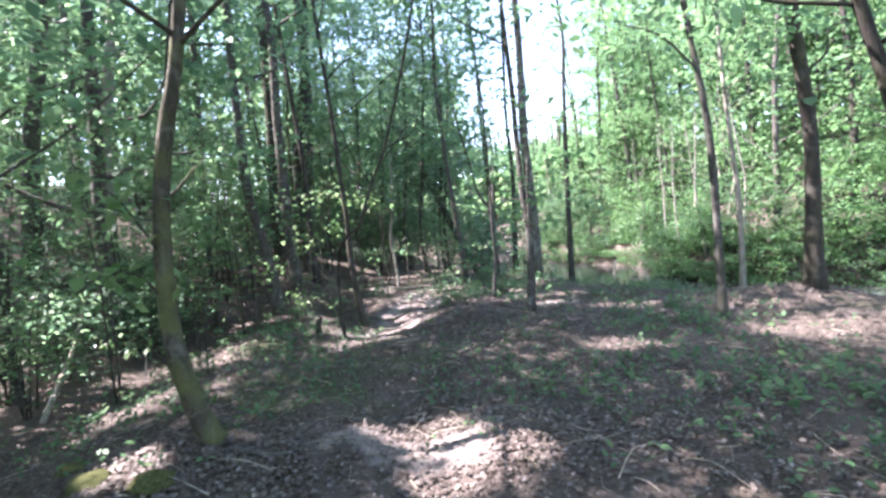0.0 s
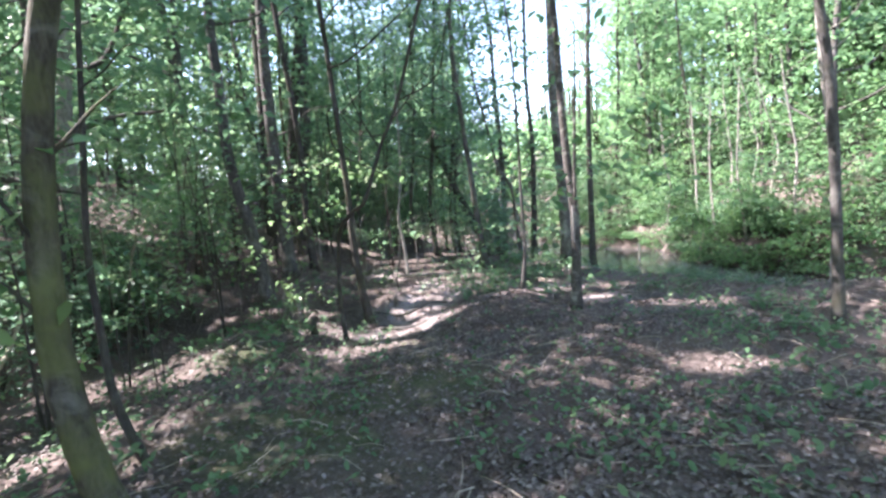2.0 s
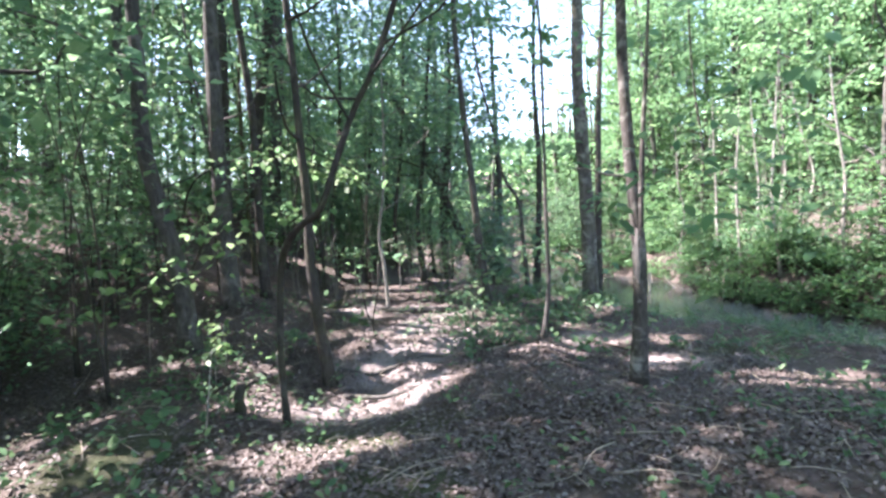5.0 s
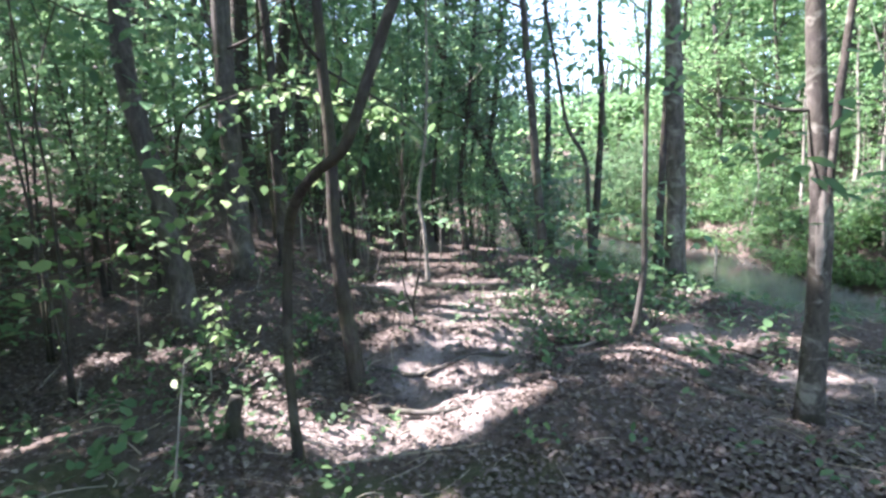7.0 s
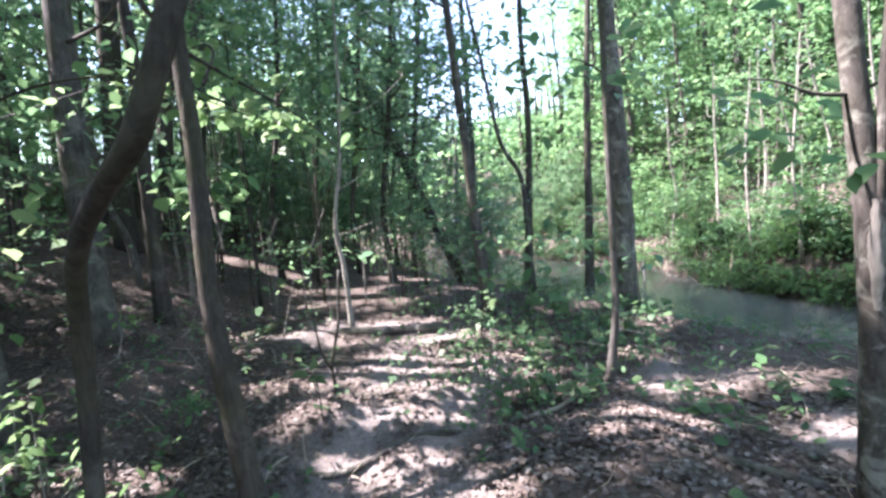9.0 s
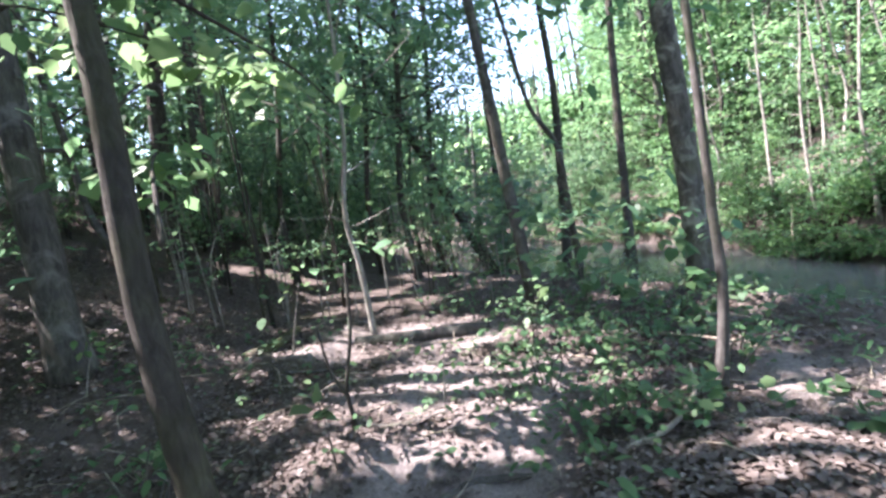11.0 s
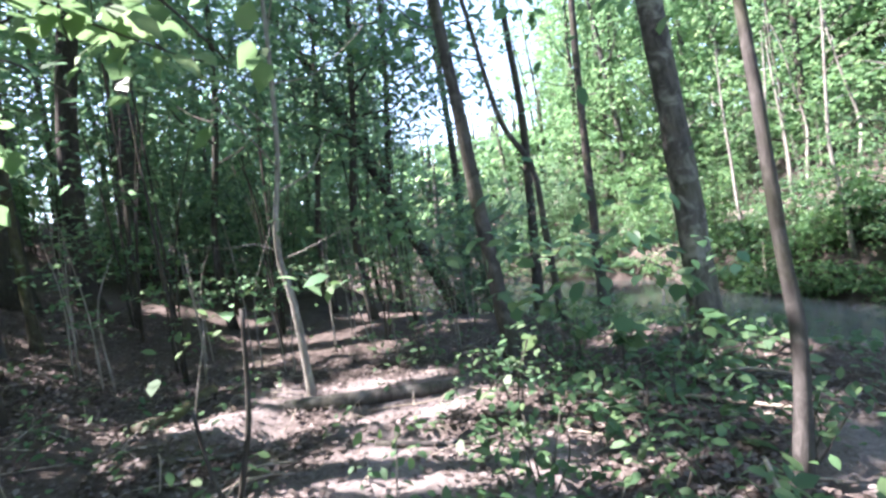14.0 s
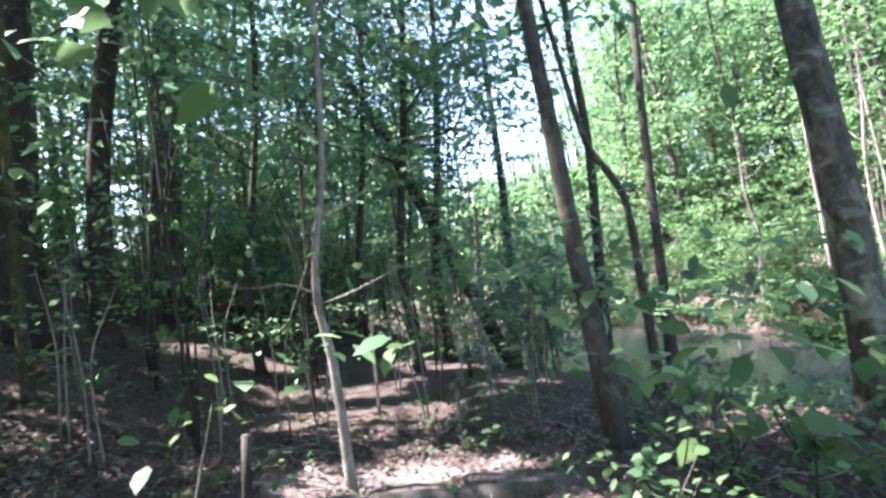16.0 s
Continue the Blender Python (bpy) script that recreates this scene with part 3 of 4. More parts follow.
tree([(2.5, 15.9, 0), (2.65, 16.0, 1.7), (2.7, 16.0, 3.3), (2.65, 16.1, 5.0)], 0.085, 11, BARK_DARK, LEAF_BRIGHT, "slim dark tree on the creek bank", 24, (0.55, 1.2), 500)
tree([(2.2, 20.2, 0), (2.35, 20.1, 2.2), (2.3, 20, 4.6), (2.25, 20, 6)], 0.11, 12, BARK_DARK, LEAF_BRIGHT, "slim dark tree beyond the glade", 25, (0.55, 1.2), 500)
tree([(1.65, 12.91, 0), (1.58, 12.89, 1.12), (1.51, 12.87, 1.92), (1.24, 12.89, 2.43), (1.07, 12.89, 3.29)], 0.042, 6, BARK_GREY, LEAF_BRIGHT, "thin tree with an S-bend over the bank", 26, (0.55, 1.4), 900)
tree([(-4.24, 15.7, 0), (-4.25, 15.7, 1.6), (-4.15, 15.65, 3.4), (-3.85, 15.6, 5.3)], 0.155, 14, BARK_DARK, LEAF_MID, "big dark trunk in deep shade", 27, (0.45, 2.8), 2600)
tree([(-4.7, 18.46, 0), (-4.5, 18.4, 3.4), (-4.2, 18.3, 6.5)], 0.2, 15, BARK_GREY, LEAF_MID, "stout grey-green trunk on the slope", 28, (0.45, 3.0), 2600)
tree([(-4.65, 14.94, 0), (-4.65, 14.85, 2.6), (-4.5, 14.75, 5)], 0.18, 15, BARK_DARK, LEAF_MID, "large dark tree at the foot of the slope", 29, (0.45, 3.0), 2600)
tree([(5.31, 6.83, 0), (5.38, 6.88, 1.3), (5.42, 6.91, 2.52), (5.3, 7.01, 4.57)], 0.112, 12, BARK_DARK, LEAF_BRIGHT, "dark upright tree on the bank above the creek", 30, (0.5, 2.6), 2400, low_limbs=[(0.3, 0.2, 1.2, 0.7, 0.02)])
tree([(3.74, 6.38, 0), (3.74, 6.4, 0.82), (3.74, 6.47, 2.54), (3.59, 6.54, 3.97)], 0.056, 8, BARK_GREY, LEAF_BRIGHT, "slim leaning tree with a leafy top", 31, (0.45, 1.6), 1500)
tree([(5.05, 8.05, 0), (5.1, 8.1, 1.0), (5.12, 8.16, 1.9), (5.1, 8.3, 3.2)], 0.05, 8, BARK_PALE, LEAF_BRIGHT, "thin pale tree on the creek bank", 32, (0.5, 1.5), 1200)
tree([(2.7, 2.6, 0), (2.68, 2.62, 1.0), (2.62, 2.63, 1.66), (2.55, 2.66, 2.2), (2.4, 2.68, 2.8)], 0.05, 7, BARK_DARK, LEAF_MID, "dark leaning tree close to the trail", 33, (0.5, 1.6), 1000)
tree([(-7.2, 11.1, 0), (-7.13, 11.23, 4.18), (-6.67, 11.37, 7.31)], 0.14, 15, BARK_PALE, LEAF_MID, "tall pale trunk on the shaded slope", 34, (0.5, 2.6), 4500)
tree([(-8.2, 10.1, 0), (-7.97, 10.23, 4.08), (-7.62, 10.32, 6.01)], 0.16, 15, BARK_GREY, LEAF_MID, "tall grey trunk on the shaded slope", 35, (0.5, 2.6), 4500)
tree([(-3.64, 12.87, 0), (-3.72, 12.9, 1.35), (-3.95, 12.95, 1.9), (-4.1, 13.0, 2.9)], 0.052, 6, BARK_GREY, LEAF_MID, "leaning young tree with grey bark in shade", 36, (0.5, 1.4), 800)
tree([(-3.5, 13.18, 0), (-3.55, 13.2, 1.4), (-3.6, 13.25, 2.1), (-3.65, 13.3, 3.2)], 0.05, 6.5, BARK_MOSS, LEAF_MID, "young mossy tree in shade", 37, (0.5, 1.4), 800)

for x, y, hh, sd in [(-0.9, 16.6, 10, 61), (-2.4, 15.9, 10, 62), (0.5, 18.6, 10, 63), (-2.0, 19.5, 12, 64), (0.3, 16.4, 10, 65), (-0.3, 15.0, 9, 66), (0.1, 21.0, 11, 67)]:
    tree([(x, y, 0), (x - 0.1, y, 1.6), (x + 0.1, y + 0.1, 3.2), (x + 0.25, y + 0.1, 4.8)], 0.06, hh, BARK_DARK, LEAF_DARK if sd % 2 else LEAF_MID, "dark-leaved tree with dense drooping sprays behind the glade", sd, (0.3, 1.9), 5200, 0.12, limbs=18)

# Woods on the slopes and beyond the creek
def clear_of_creek(x, y, gap=0.4):
    p = np.array([(x, y)], float)
    return side(p, NEAR_BANK)[0] < -gap - 0.6 or side(p, FAR_BANK)[0] > gap


KNOWN = [tuple(o.location[:2]) for o in scene.objects if o.type == "EMPTY"]


def scatter(n, x0, x1, y0, y1, apart, r, seen):
    out = []
    for _ in range(n * 40):
        if len(out) == n:
            break
        x, y = r.uniform(x0, x1), r.uniform(y0, y1)
        if clear_of_creek(x, y) and all((x - a) ** 2 + (y - b) ** 2 > apart * apart for a, b in seen):
            out.append((x, y))
            seen.append((x, y))
    return out


def wood_tree(x, y, height, r0, mat, leaf, label, r, n_leaves=1800, size=0.2, start=0.3, spread=2.4, lean=0.25):
    z = h(x, y)
    a = r.uniform(0, 6.28)
    k = lean * r.uniform(0.2, 1.0)
    dx, dy = k * math.cos(a), k * math.sin(a)
    pts = [(x, y, z), (x + 0.25 * dx, y + 0.25 * dy, z + 1.4), (x + 0.5 * dx + r.normal(0, 0.05), y + 0.5 * dy, z + 2.9), (x + dx, y + dy, z + 4.6)]
    return tree(pts, r0, height, mat, leaf, label, int(r.integers(1e9)), (start, spread), n_leaves, size, group="trees of the wood", limbs=12)


r = np.random.default_rng(31)
seen = list(KNOWN)
for x, y in scatter(25, -17, -5.4, 0, 28, 1.8, r, seen):
    wood_tree(x, y, r.uniform(11, 16), r.uniform(0.06, 0.14), BARK_GREY if r.random() < 0.8 else BARK_DARK, LEAF_MID if r.random() < 0.6 else LEAF_BRIGHT, "tall straight tree on the shaded slope", r, 5200, 0.2, 0.25, 3.2)
for x, y in scatter(17, -8, 1.6, 16.5, 34, 1.6, r, seen):
    wood_tree(x, y, r.uniform(8, 12), r.uniform(0.05, 0.11), BARK_GREY, LEAF_MID, "woodland tree beyond the glade with layered leaves", r, 3400, 0.17, 0.12, 2.2)
for x, y in scatter(38, 8.8, 26, 2, 38, 1.5, r, seen):
    wood_tree(x, y, r.uniform(9, 14), r.uniform(0.05, 0.14), BARK_GREY if r.random() < 0.5 else BARK_DARK, LEAF_BRIGHT, "bright-leaved tree on the bank across the creek", r, 3600, 0.19, 0.12, 2.7)
for x, y in scatter(10, 3.2, 12, -8, 5.0, 1.8, r, seen):
    wood_tree(x, y, r.uniform(10, 14), r.uniform(0.07, 0.14), BARK_GREY, LEAF_BRIGHT, "tree with bright leaves near the trail", r, 2000, 0.18, 0.4, 2.6)
for x, y in scatter(13, -11, -2.6, -6, 3.6, 1.8, r, seen):
    wood_tree(x, y, r.uniform(10, 14), r.uniform(0.07, 0.15), BARK_GREY, LEAF_BRIGHT, "tree in the shade beside the trail", r, 4200, 0.18, 0.4, 2.6)


for i, (x, y) in enumerate([(8.5, 15.4), (8.35, 16.6), (8.6, 18.0), (9.3, 17.2), (9.2, 14.3), (8.4, 19.7), (10.4, 17.8), (9.9, 16.2)]):
    z = h(x, y)
    tree([(x, y, z), (x - 0.1, y, z + 0.9), (x + 0.05 * i - 0.15, y + 0.1, z + 2.0), (x - 0.1, y + 0.1, z + 3.0)], 0.04, 4.5, BARK_PALE, LEAF_BRIGHT, "slim pale-stemmed young tree at the far waterline", 300 + i, (0.5, 1.0), 260, 0.12, group="trees of the wood", limbs=6)


# Shrubs and saplings of the understory
def shrub(x, y, height, width, leaf, label, r, n=420, size=0.12, stems=4, mat=BARK_DARK, name="shrub", low=0.25, shape=OVAL4):
    z = h(x, y)
    thing = empty_at(name, x, y, z, label, "shrub" if name == "shrub" else "sapling", "understory")
    tips = []
    for i in range(stems):
        a = r.uniform(0, 6.28)
        k = width * r.uniform(0.2, 0.8)
        top = np.array((x + k * math.cos(a), y + k * math.sin(a), z + height * r.uniform(0.75, 1.0)))
        q = [np.array((x + 0.04 * math.cos(a), y + 0.04 * math.sin(a), z - 0.03)), np.array((x + 0.3 * k * math.cos(a), y + 0.3 * k * math.sin(a), z + 0.45 * height)) + r.normal(0, 0.04, 3), top]
        ln = spline(q, 4)
        v, f = tube(ln, np.linspace(0.005 + 0.003 * height, 0.003, len(ln)), 5, 0, 0, r)
        mesh_object("stem", v, f, mat, thing)
        tips += [ln[k2] for k2 in range(int(len(ln) * low) + 1, len(ln))]
    tips = np.array(tips)
    cl = tips[r.integers(0, len(tips), max(6, n // 16))] + r.normal(0, 1, (max(6, n // 16), 3)) * np.array((0.34 * width, 0.34 * width, 0.10 * height))
    c = sprays(cl, 16, 0.14 + 0.09 * width, r)
    c = c[(c[:, 2] > land(c[:, 0], c[:, 1]) + 0.05) & off_trail(c, 0.7) & shaded(c)]
    ob = new("foliage", leaves_mesh("foliage", c, size * r.uniform(0.5, 1.15, len(c)), leaf, shape, 0.25, 0.38, r))
    ob.parent = thing
    ob.matrix_parent_inverse = Matrix.Translation(-thing.location)
    return thing


r = np.random.default_rng(47)
seen = list(KNOWN)
for x, y in scatter(30, -5.0, 2.2, 14.6, 23, 0.8, r, seen):
    shrub(x, y, r.uniform(1.6, 4.6), r.uniform(0.7, 1.3), LEAF_DARK if r.random() < 0.3 else LEAF_MID, "dense dark-leaved evergreen understory shrub", r, 1700, 0.1, 5)
for x, y in scatter(44, -12, -4.3, 4, 22, 0.85, r, seen):
    shrub(x, y, r.uniform(1.2, 4.0), r.uniform(0.7, 1.4), LEAF_MID if r.random() < 0.75 else LEAF_BRIGHT, "leafy understory shrub in shade", r, 1500, 0.095, 5)
for x, y in scatter(80, 8.0, 20, 5, 30, 0.8, r, seen):
    if math.hypot((x - 10.6) / 1.9, (y - 17.8) / 2.6) < 1:
        continue
    shrub(x, y, r.uniform(0.8, 3.0), r.uniform(0.7, 1.4), LEAF_BRIGHT if r.random() < 0.7 else LEAF_HERB, "bright green bush on the bank across the creek", r, 800, 0.14, 5)
for x, y in scatter(12, 2.6, 7.5, 18.5, 30, 0.9, r, seen):
    shrub(x, y, r.uniform(1.5, 4.0), r.uniform(0.7, 1.2), LEAF_HERB, "leafy bush overhanging the creek", r, 900, 0.14, 5)
for x, y, hh, w, n in [(-3.9, 7.0, 2.6, 0.7, 380), (-4.4, 8.3, 3.0, 0.8, 420), (-3.6, 11.6, 3.0, 0.7, 380), (-2.3, 13.2, 3.0, 0.7, 420), (-0.2, 13.6, 2.4, 0.6, 420), (0.2, 14.4, 3.4, 0.7, 600), (-1.4, 13.9, 3.6, 0.7, 600), (-5.2, 6.2, 3.2, 0.9, 500), (-5.6, 4.6, 3.2, 0.9, 500), (-2.9, 6.0, 1.5, 0.4, 120)]:
    shrub(x, y, hh, w, LEAF_MID, "slim leafy sapling with spreading green sprays", r, n, 0.1, 2, BARK_DARK, "sapling", 0.3)
for x, y, hh, w, n in [(-3.3, 8.4, 3.6, 0.9, 620), (-4.2, 9.2, 4.4, 1.1, 760), (-3.9, 10.4, 4.6, 1.0, 760), (-4.8, 10.6, 5.0, 1.2, 860), (-5.2, 8.2, 4.6, 1.2, 760), (-2.1, 12.8, 4.8, 0.9, 700), (-4.6, 12.2, 4.6, 1.1, 760), (-3.0, 14.2, 5.0, 1.1, 860), (-1.6, 15.2, 5.2, 1.1, 860), (-0.3, 15.4, 5.0, 1.0, 800), (-5.6, 6.4, 4.4, 1.2, 760), (-3.9, 5.9, 4.0, 0.7, 420)]:
    shrub(x, y, hh, w, LEAF_MID if r.random() < 0.6 else LEAF_BRIGHT, "tall slender sapling with layered green sprays", r, n, 0.11, 2, BARK_DARK, "sapling", 0.35)
for x, y, hh in [(-2.9, 12.6, 1.5), (-2.2, 13.8, 1.7), (-1.2, 12.7, 1.2), (-0.6, 14.1, 1.6), (0.1, 14.0, 1.3), (-3.4, 13.7, 1.6), (0.4, 12.5, 1.0), (-0.35, 12.9, 1.5), (0.2, 13.0, 1.1), (-0.8, 13.3, 1.6), (-1.9, 12.7, 1.4), (-1.6, 13.3, 1.7), (0.75, 13.4, 1.3), (-2.5, 12.2, 1.4), (-6.2, 10.6, 1.9), (-5.6, 9.6, 1.6)]:
    shrub(x, y, hh, r.uniform(0.2, 0.5), LEAF_MID, "thin bare pale sapling stem with few leaves", r, 70, 0.075, 2, BARK_PALE, "sapling", 0.4)
# Dark bushes added on the left slope to stand for its deep shade
for x, y, hh, w in [(-5.4, 9.2, 1.5, 1.0), (-6.1, 10.4, 1.8, 1.1), (-5.0, 8.2, 1.2, 0.8), (-6.5, 8.9, 1.8, 1.1), (-5.7, 7.4, 1.4, 1.0), (-4.7, 11.3, 1.3, 0.8), (-7.2, 10.0, 2.0, 1.2)]:
    shrub(x, y, hh, w, LEAF_DARK, "low dark bush added for the deep shade of the slope", r, 1500, 0.09, 6, low=0.1)
for x, y, hh in [(9.0, 16.4, 2.0), (9.6, 17.4, 2.4), (10.2, 18.2, 2.6), (8.9, 18.6, 1.8), (10.9, 19.4, 2.8), (9.5, 14.6, 2.0), (9.9, 15.6, 2.2), (11.4, 18.4, 2.6), (8.6, 20.5, 2.2)]:
    shrub(x, y, hh, 0.25, LEAF_BRIGHT, "pale bare sapling on the sunlit far slope", r, 60, 0.1, 2, BARK_PALE, "sapling", 0.5)
# bushes leaning over the far waterline
bank = spline([(x, y, 0) for x, y in FAR_BANK[2:9]], 9)
for i, (bx, by, _) in enumerate(bank):
    for off in (0.15, 0.5, 1.2):
        x, y = bx + off * r.uniform(0.6, 1.2), by + off * r.uniform(0.2, 0.8)
        if side(np.array([(x, y)]), FAR_BANK)[0] > 0.03 and r.random() < 0.92:
            shrub(x, y, r.uniform(0.55, 1.8) * r.uniform(0.6, 1.0) * (0.6 if off < 0.4 else 1.0), r.uniform(0.4, 0.9), LEAF_MID if r.random() < 0.5 else LEAF_BRIGHT, "leafy bush overhanging the far waterline", r, 360, 0.12, 4, low=0.1)
# low bushes on the near bank
for x, y, hh, w, n in [(0.32, 10.6, 0.55, 0.36, 90), (1.0, 10.35, 0.36, 0.36, 72), (0.95, 11.2, 0.4, 0.36, 72), (0.4, 9.25, 0.3, 0.25, 36), (0.2, 9.9, 0.3, 0.25, 42), (1.5, 11.3, 0.4, 0.35, 66), (1.8, 12.3, 0.45, 0.4, 66), (0.75, 9.7, 0.3, 0.3, 42), (1.3, 9.7, 0.28, 0.28, 36), (2.9, 12.6, 0.4, 0.4, 54), (0.0, 12.4, 0.4, 0.3, 48), (1.55, 10.7, 0.32, 0.3, 42), (-1.9, 9.3, 0.4, 0.28, 42), (-2.5, 8.6, 0.4, 0.28, 42)]:
    shrub(x, y, hh, w, LEAF_HERB, "low green seedling bush on the forest floor", r, int(n * 0.5), 0.07, 4, BARK_GREY, "shrub", 0.35, OVAL6)

# Far woods to the horizon
def far_woods():
    r = np.random.default_rng(5)
    tr, cc = [], []
    for i in range(640):
        b, d = (r.uniform(-math.pi, math.pi) if i < 300 else r.uniform(-1.1, 1.2)), r.uniform(26, 75)
        x, y = -0.5 + d * math.sin(b), 6 + d * math.cos(b)
        if not clear_of_creek(x, y, 0.5):
            continue
        z = h(x, y)
        gap = 0.08 < b < 0.42
        hh = r.uniform(5, 8) if gap else r.uniform(11, 18)
        k = r.normal(0, 0.4, 2)
        ln = spline([np.array((x, y, z - 0.2)), np.array((x + 0.5 * k[0], y + 0.5 * k[1], z + hh * 0.5)), np.array((x + k[0], y + k[1], z + hh))], 3)
        tr.append(tube(ln, np.linspace(r.uniform(0.1, 0.25), 0.04, len(ln)), 6, 0, 0, r))
        m = 11 if gap else 26
        t = r.uniform(0.12, 1.0, m)
        cc.append(np.stack([x + r.normal(0, 1.6, m), y + r.normal(0, 1.6, m), z + hh * t], -1))
    v, f = joined(tr)
    tagged(mesh_object("far_trunks", v, f, BARK_GREY), "distant tree trunks in the wood", "trees", kind="stuff")
    c = sprays(np.concatenate(cc), 21, 1.0, r)
    c = c[shaded(c)]
    b = np.arctan2(c[:, 0] + 0.5, c[:, 1] - 6)
    e = np.arctan2(c[:, 2] - 1.5, np.hypot(c[:, 0] + 0.5, c[:, 1] - 6))
    thin = (b > 0.10) & (b < 0.40) & (e > 0.17)
    c = c[~thin | (r.random(len(c)) < 0.12)]
    tagged(new("far_foliage", leaves_mesh("far_foliage", c, r.uniform(0.3, 0.65, len(c)), LEAF_BRIGHT, OVAL4, 0.25, 0.4, r)), "distant green foliage of the wood", "trees", kind="stuff")


far_woods()


# Leaf litter, twigs and herbs of the forest floor
def strewn(n, x0, x1, y0, y1, r):
    x, y = r.uniform(x0, x1, n), r.uniform(y0, y1, n)
    p = np.stack([x, y], -1)
    keep = (side(p, NEAR_BANK) < -0.1)
    x, y = x[keep], y[keep]
    return np.stack([x, y, land(x, y) + 0.02], -1)


r = np.random.default_rng(61)
c = np.concatenate([strewn(80000, -4.5, 6.0, 1.0, 13.5, r), strewn(30000, -2.4, 2.6, 1.2, 6.5, r), strewn(26000, -2.2, 3.0, 6.3, 8.9, r), strewn(22000, -2.0, 2.2, 8.0, 12.5, r), strewn(34000, -7, -1.2, 8.2, 16, r), strewn(12000, -14, 9, 2, 24, r)])
c = c[r.random(len(c)) < (0.35 + 0.65 * smooth(-0.5, 0.5, wavy(c[:, 0], c[:, 1], 2.2, 77))) * (1 - 0.9 * worn_sunlit_at(c[:, 0], c[:, 1])) * (1 - 0.75 * mossy_at(c[:, 0], c[:, 1]))]
me = leaves_mesh("leaf_litter", c, r.uniform(0.018, 0.05, len(c)), LITTER, OVAL6 * np.array((1, 1.2, 2.0)), 0.0, 0.24, r)
tagged(new("leaf_litter", me), "dry grey-brown fallen leaves strewn over the ground", "leaf litter", kind="stuff")


def twigs():
    r = np.random.default_rng(62)
    out = []
    for x, y, z in strewn(900, -4, 5, 1.2, 13, r):
        a, n = r.uniform(0, 6.28), r.uniform(0.12, 0.5)
        e = np.array((x + n * math.cos(a), y + n * math.sin(a), 0))
        e[2] = h(e[0], e[1]) + r.uniform(0.01, 0.05)
        m = (np.array((x, y, z)) + e) / 2 + r.normal(0, 0.03, 3) + (0, 0, 0.012)
        ln = spline([np.array((x, y, z)), m, e], 2)
        k = r.uniform(0.002, 0.006)
        out.append(tube(ln, np.linspace(k, k * 0.5, len(ln)), 4, 0, 0, r))
    v, f = joined(out)
    tagged(mesh_object("twigs", v, f, DEADWOOD), "small dead twigs lying on the ground", "twigs", kind="stuff")


twigs()


def herbs(name, label, spots, leaf, size, r, shape=OVAL6, per=5):
    """Low seedlings: spots are x, y, half width, half depth, count."""
    cs = []
    for x, y, a, b, n in spots:
        px, py = r.normal(x, a, n), r.normal(y, b, n)
        z = land(px, py)
        cc = np.repeat(np.stack([px, py, z + r.uniform(0.03, 0.16, n)], -1), per, axis=0)
        cs.append(cc + r.normal(0, 0.035, cc.shape))
    c = np.concatenate(cs)
    c = c[(c[:, 2] > WATER_Z + 0.05) & off_trail(c, 0.25)]
    tagged(new(name, leaves_mesh(name, c, size * r.uniform(0.6, 1.3, len(c)), leaf, shape, -0.2, 0.45, r)), label, "herbs", kind="stuff")


r = np.random.default_rng(72)
herbs("ground_cover", "broad-leaved green plants carpeting the near bank", [(1.2, 10.1, 0.5, 0.5, 22), (0.95, 9.2, 0.3, 0.35, 9), (1.9, 10.9, 0.5, 0.4, 26), (2.6, 11.2, 0.5, 0.4, 22), (0.5, 10.7, 0.4, 0.3, 14), (1.7, 9.0, 0.5, 0.3, 12), (-2.2, 7.6, 0.5, 0.4, 14), (3.4, 6.4, 0.6, 0.5, 30), (3.0, 4.0, 0.6, 0.5, 30)], LEAF_HERB, 0.085, r, LOBED * np.array((1, 0.8, 1)), 5)
r = np.random.default_rng(71)
herbs("seedlings", "low green seedlings dotting the leaf litter", [(3.2, 3.9, 0.8, 0.8, 160), (3.1, 6.6, 0.7, 0.6, 150), (1.2, 10.3, 0.9, 0.7, 110), (0.1, 9.6, 0.4, 0.5, 40), (-1.6, 4.8, 0.7, 0.5, 70), (-2.3, 8.4, 0.7, 0.5, 110), (-3.2, 6.2, 0.8, 0.8, 110), (2.6, 2.2, 0.7, 0.6, 90), (-3.2, 4.4, 0.7, 0.8, 90), (1.8, 12.2, 0.7, 0.6, 140), (0.5, 6.0, 1.2, 1.2, 110), (1.6, 4.4, 0.8, 0.8, 90), (-1.4, 6.2, 0.6, 0.6, 80), (0.2, 5.0, 0.8, 0.5, 60), (-2.4, 10.8, 0.8, 0.8, 90)], LEAF_HERB, 0.06, r)
herbs("bank_grass", "fuzzy green grass along the creek bank", [(3.6, 9.2, 0.8, 0.6, 110), (4.4, 10.0, 0.5, 0.5, 50), (3.4, 12.2, 0.4, 0.6, 40), (5.0, 8.8, 0.6, 0.5, 70)], LEAF_HERB, 0.13, r, OVAL4 * np.array((1, 0.28, 1)), 6)


# Fallen wood, stones and single plants
def limb_wood(name, pts, r0, r1, mat, label, category, r, sides=10, rough=0.06, lift=0.6):
    q = [np.array((x, y, h(x, y) + z + r0 * lift)) for x, y, z in pts]
    ln = spline(q, 5)
    v, f = tube(ln, np.linspace(r0, r1, len(ln)), sides, rough, 0, r)
    ob = mesh_object(name, v, f, mat)
    return tagged(ob, label, category, "fallen wood")


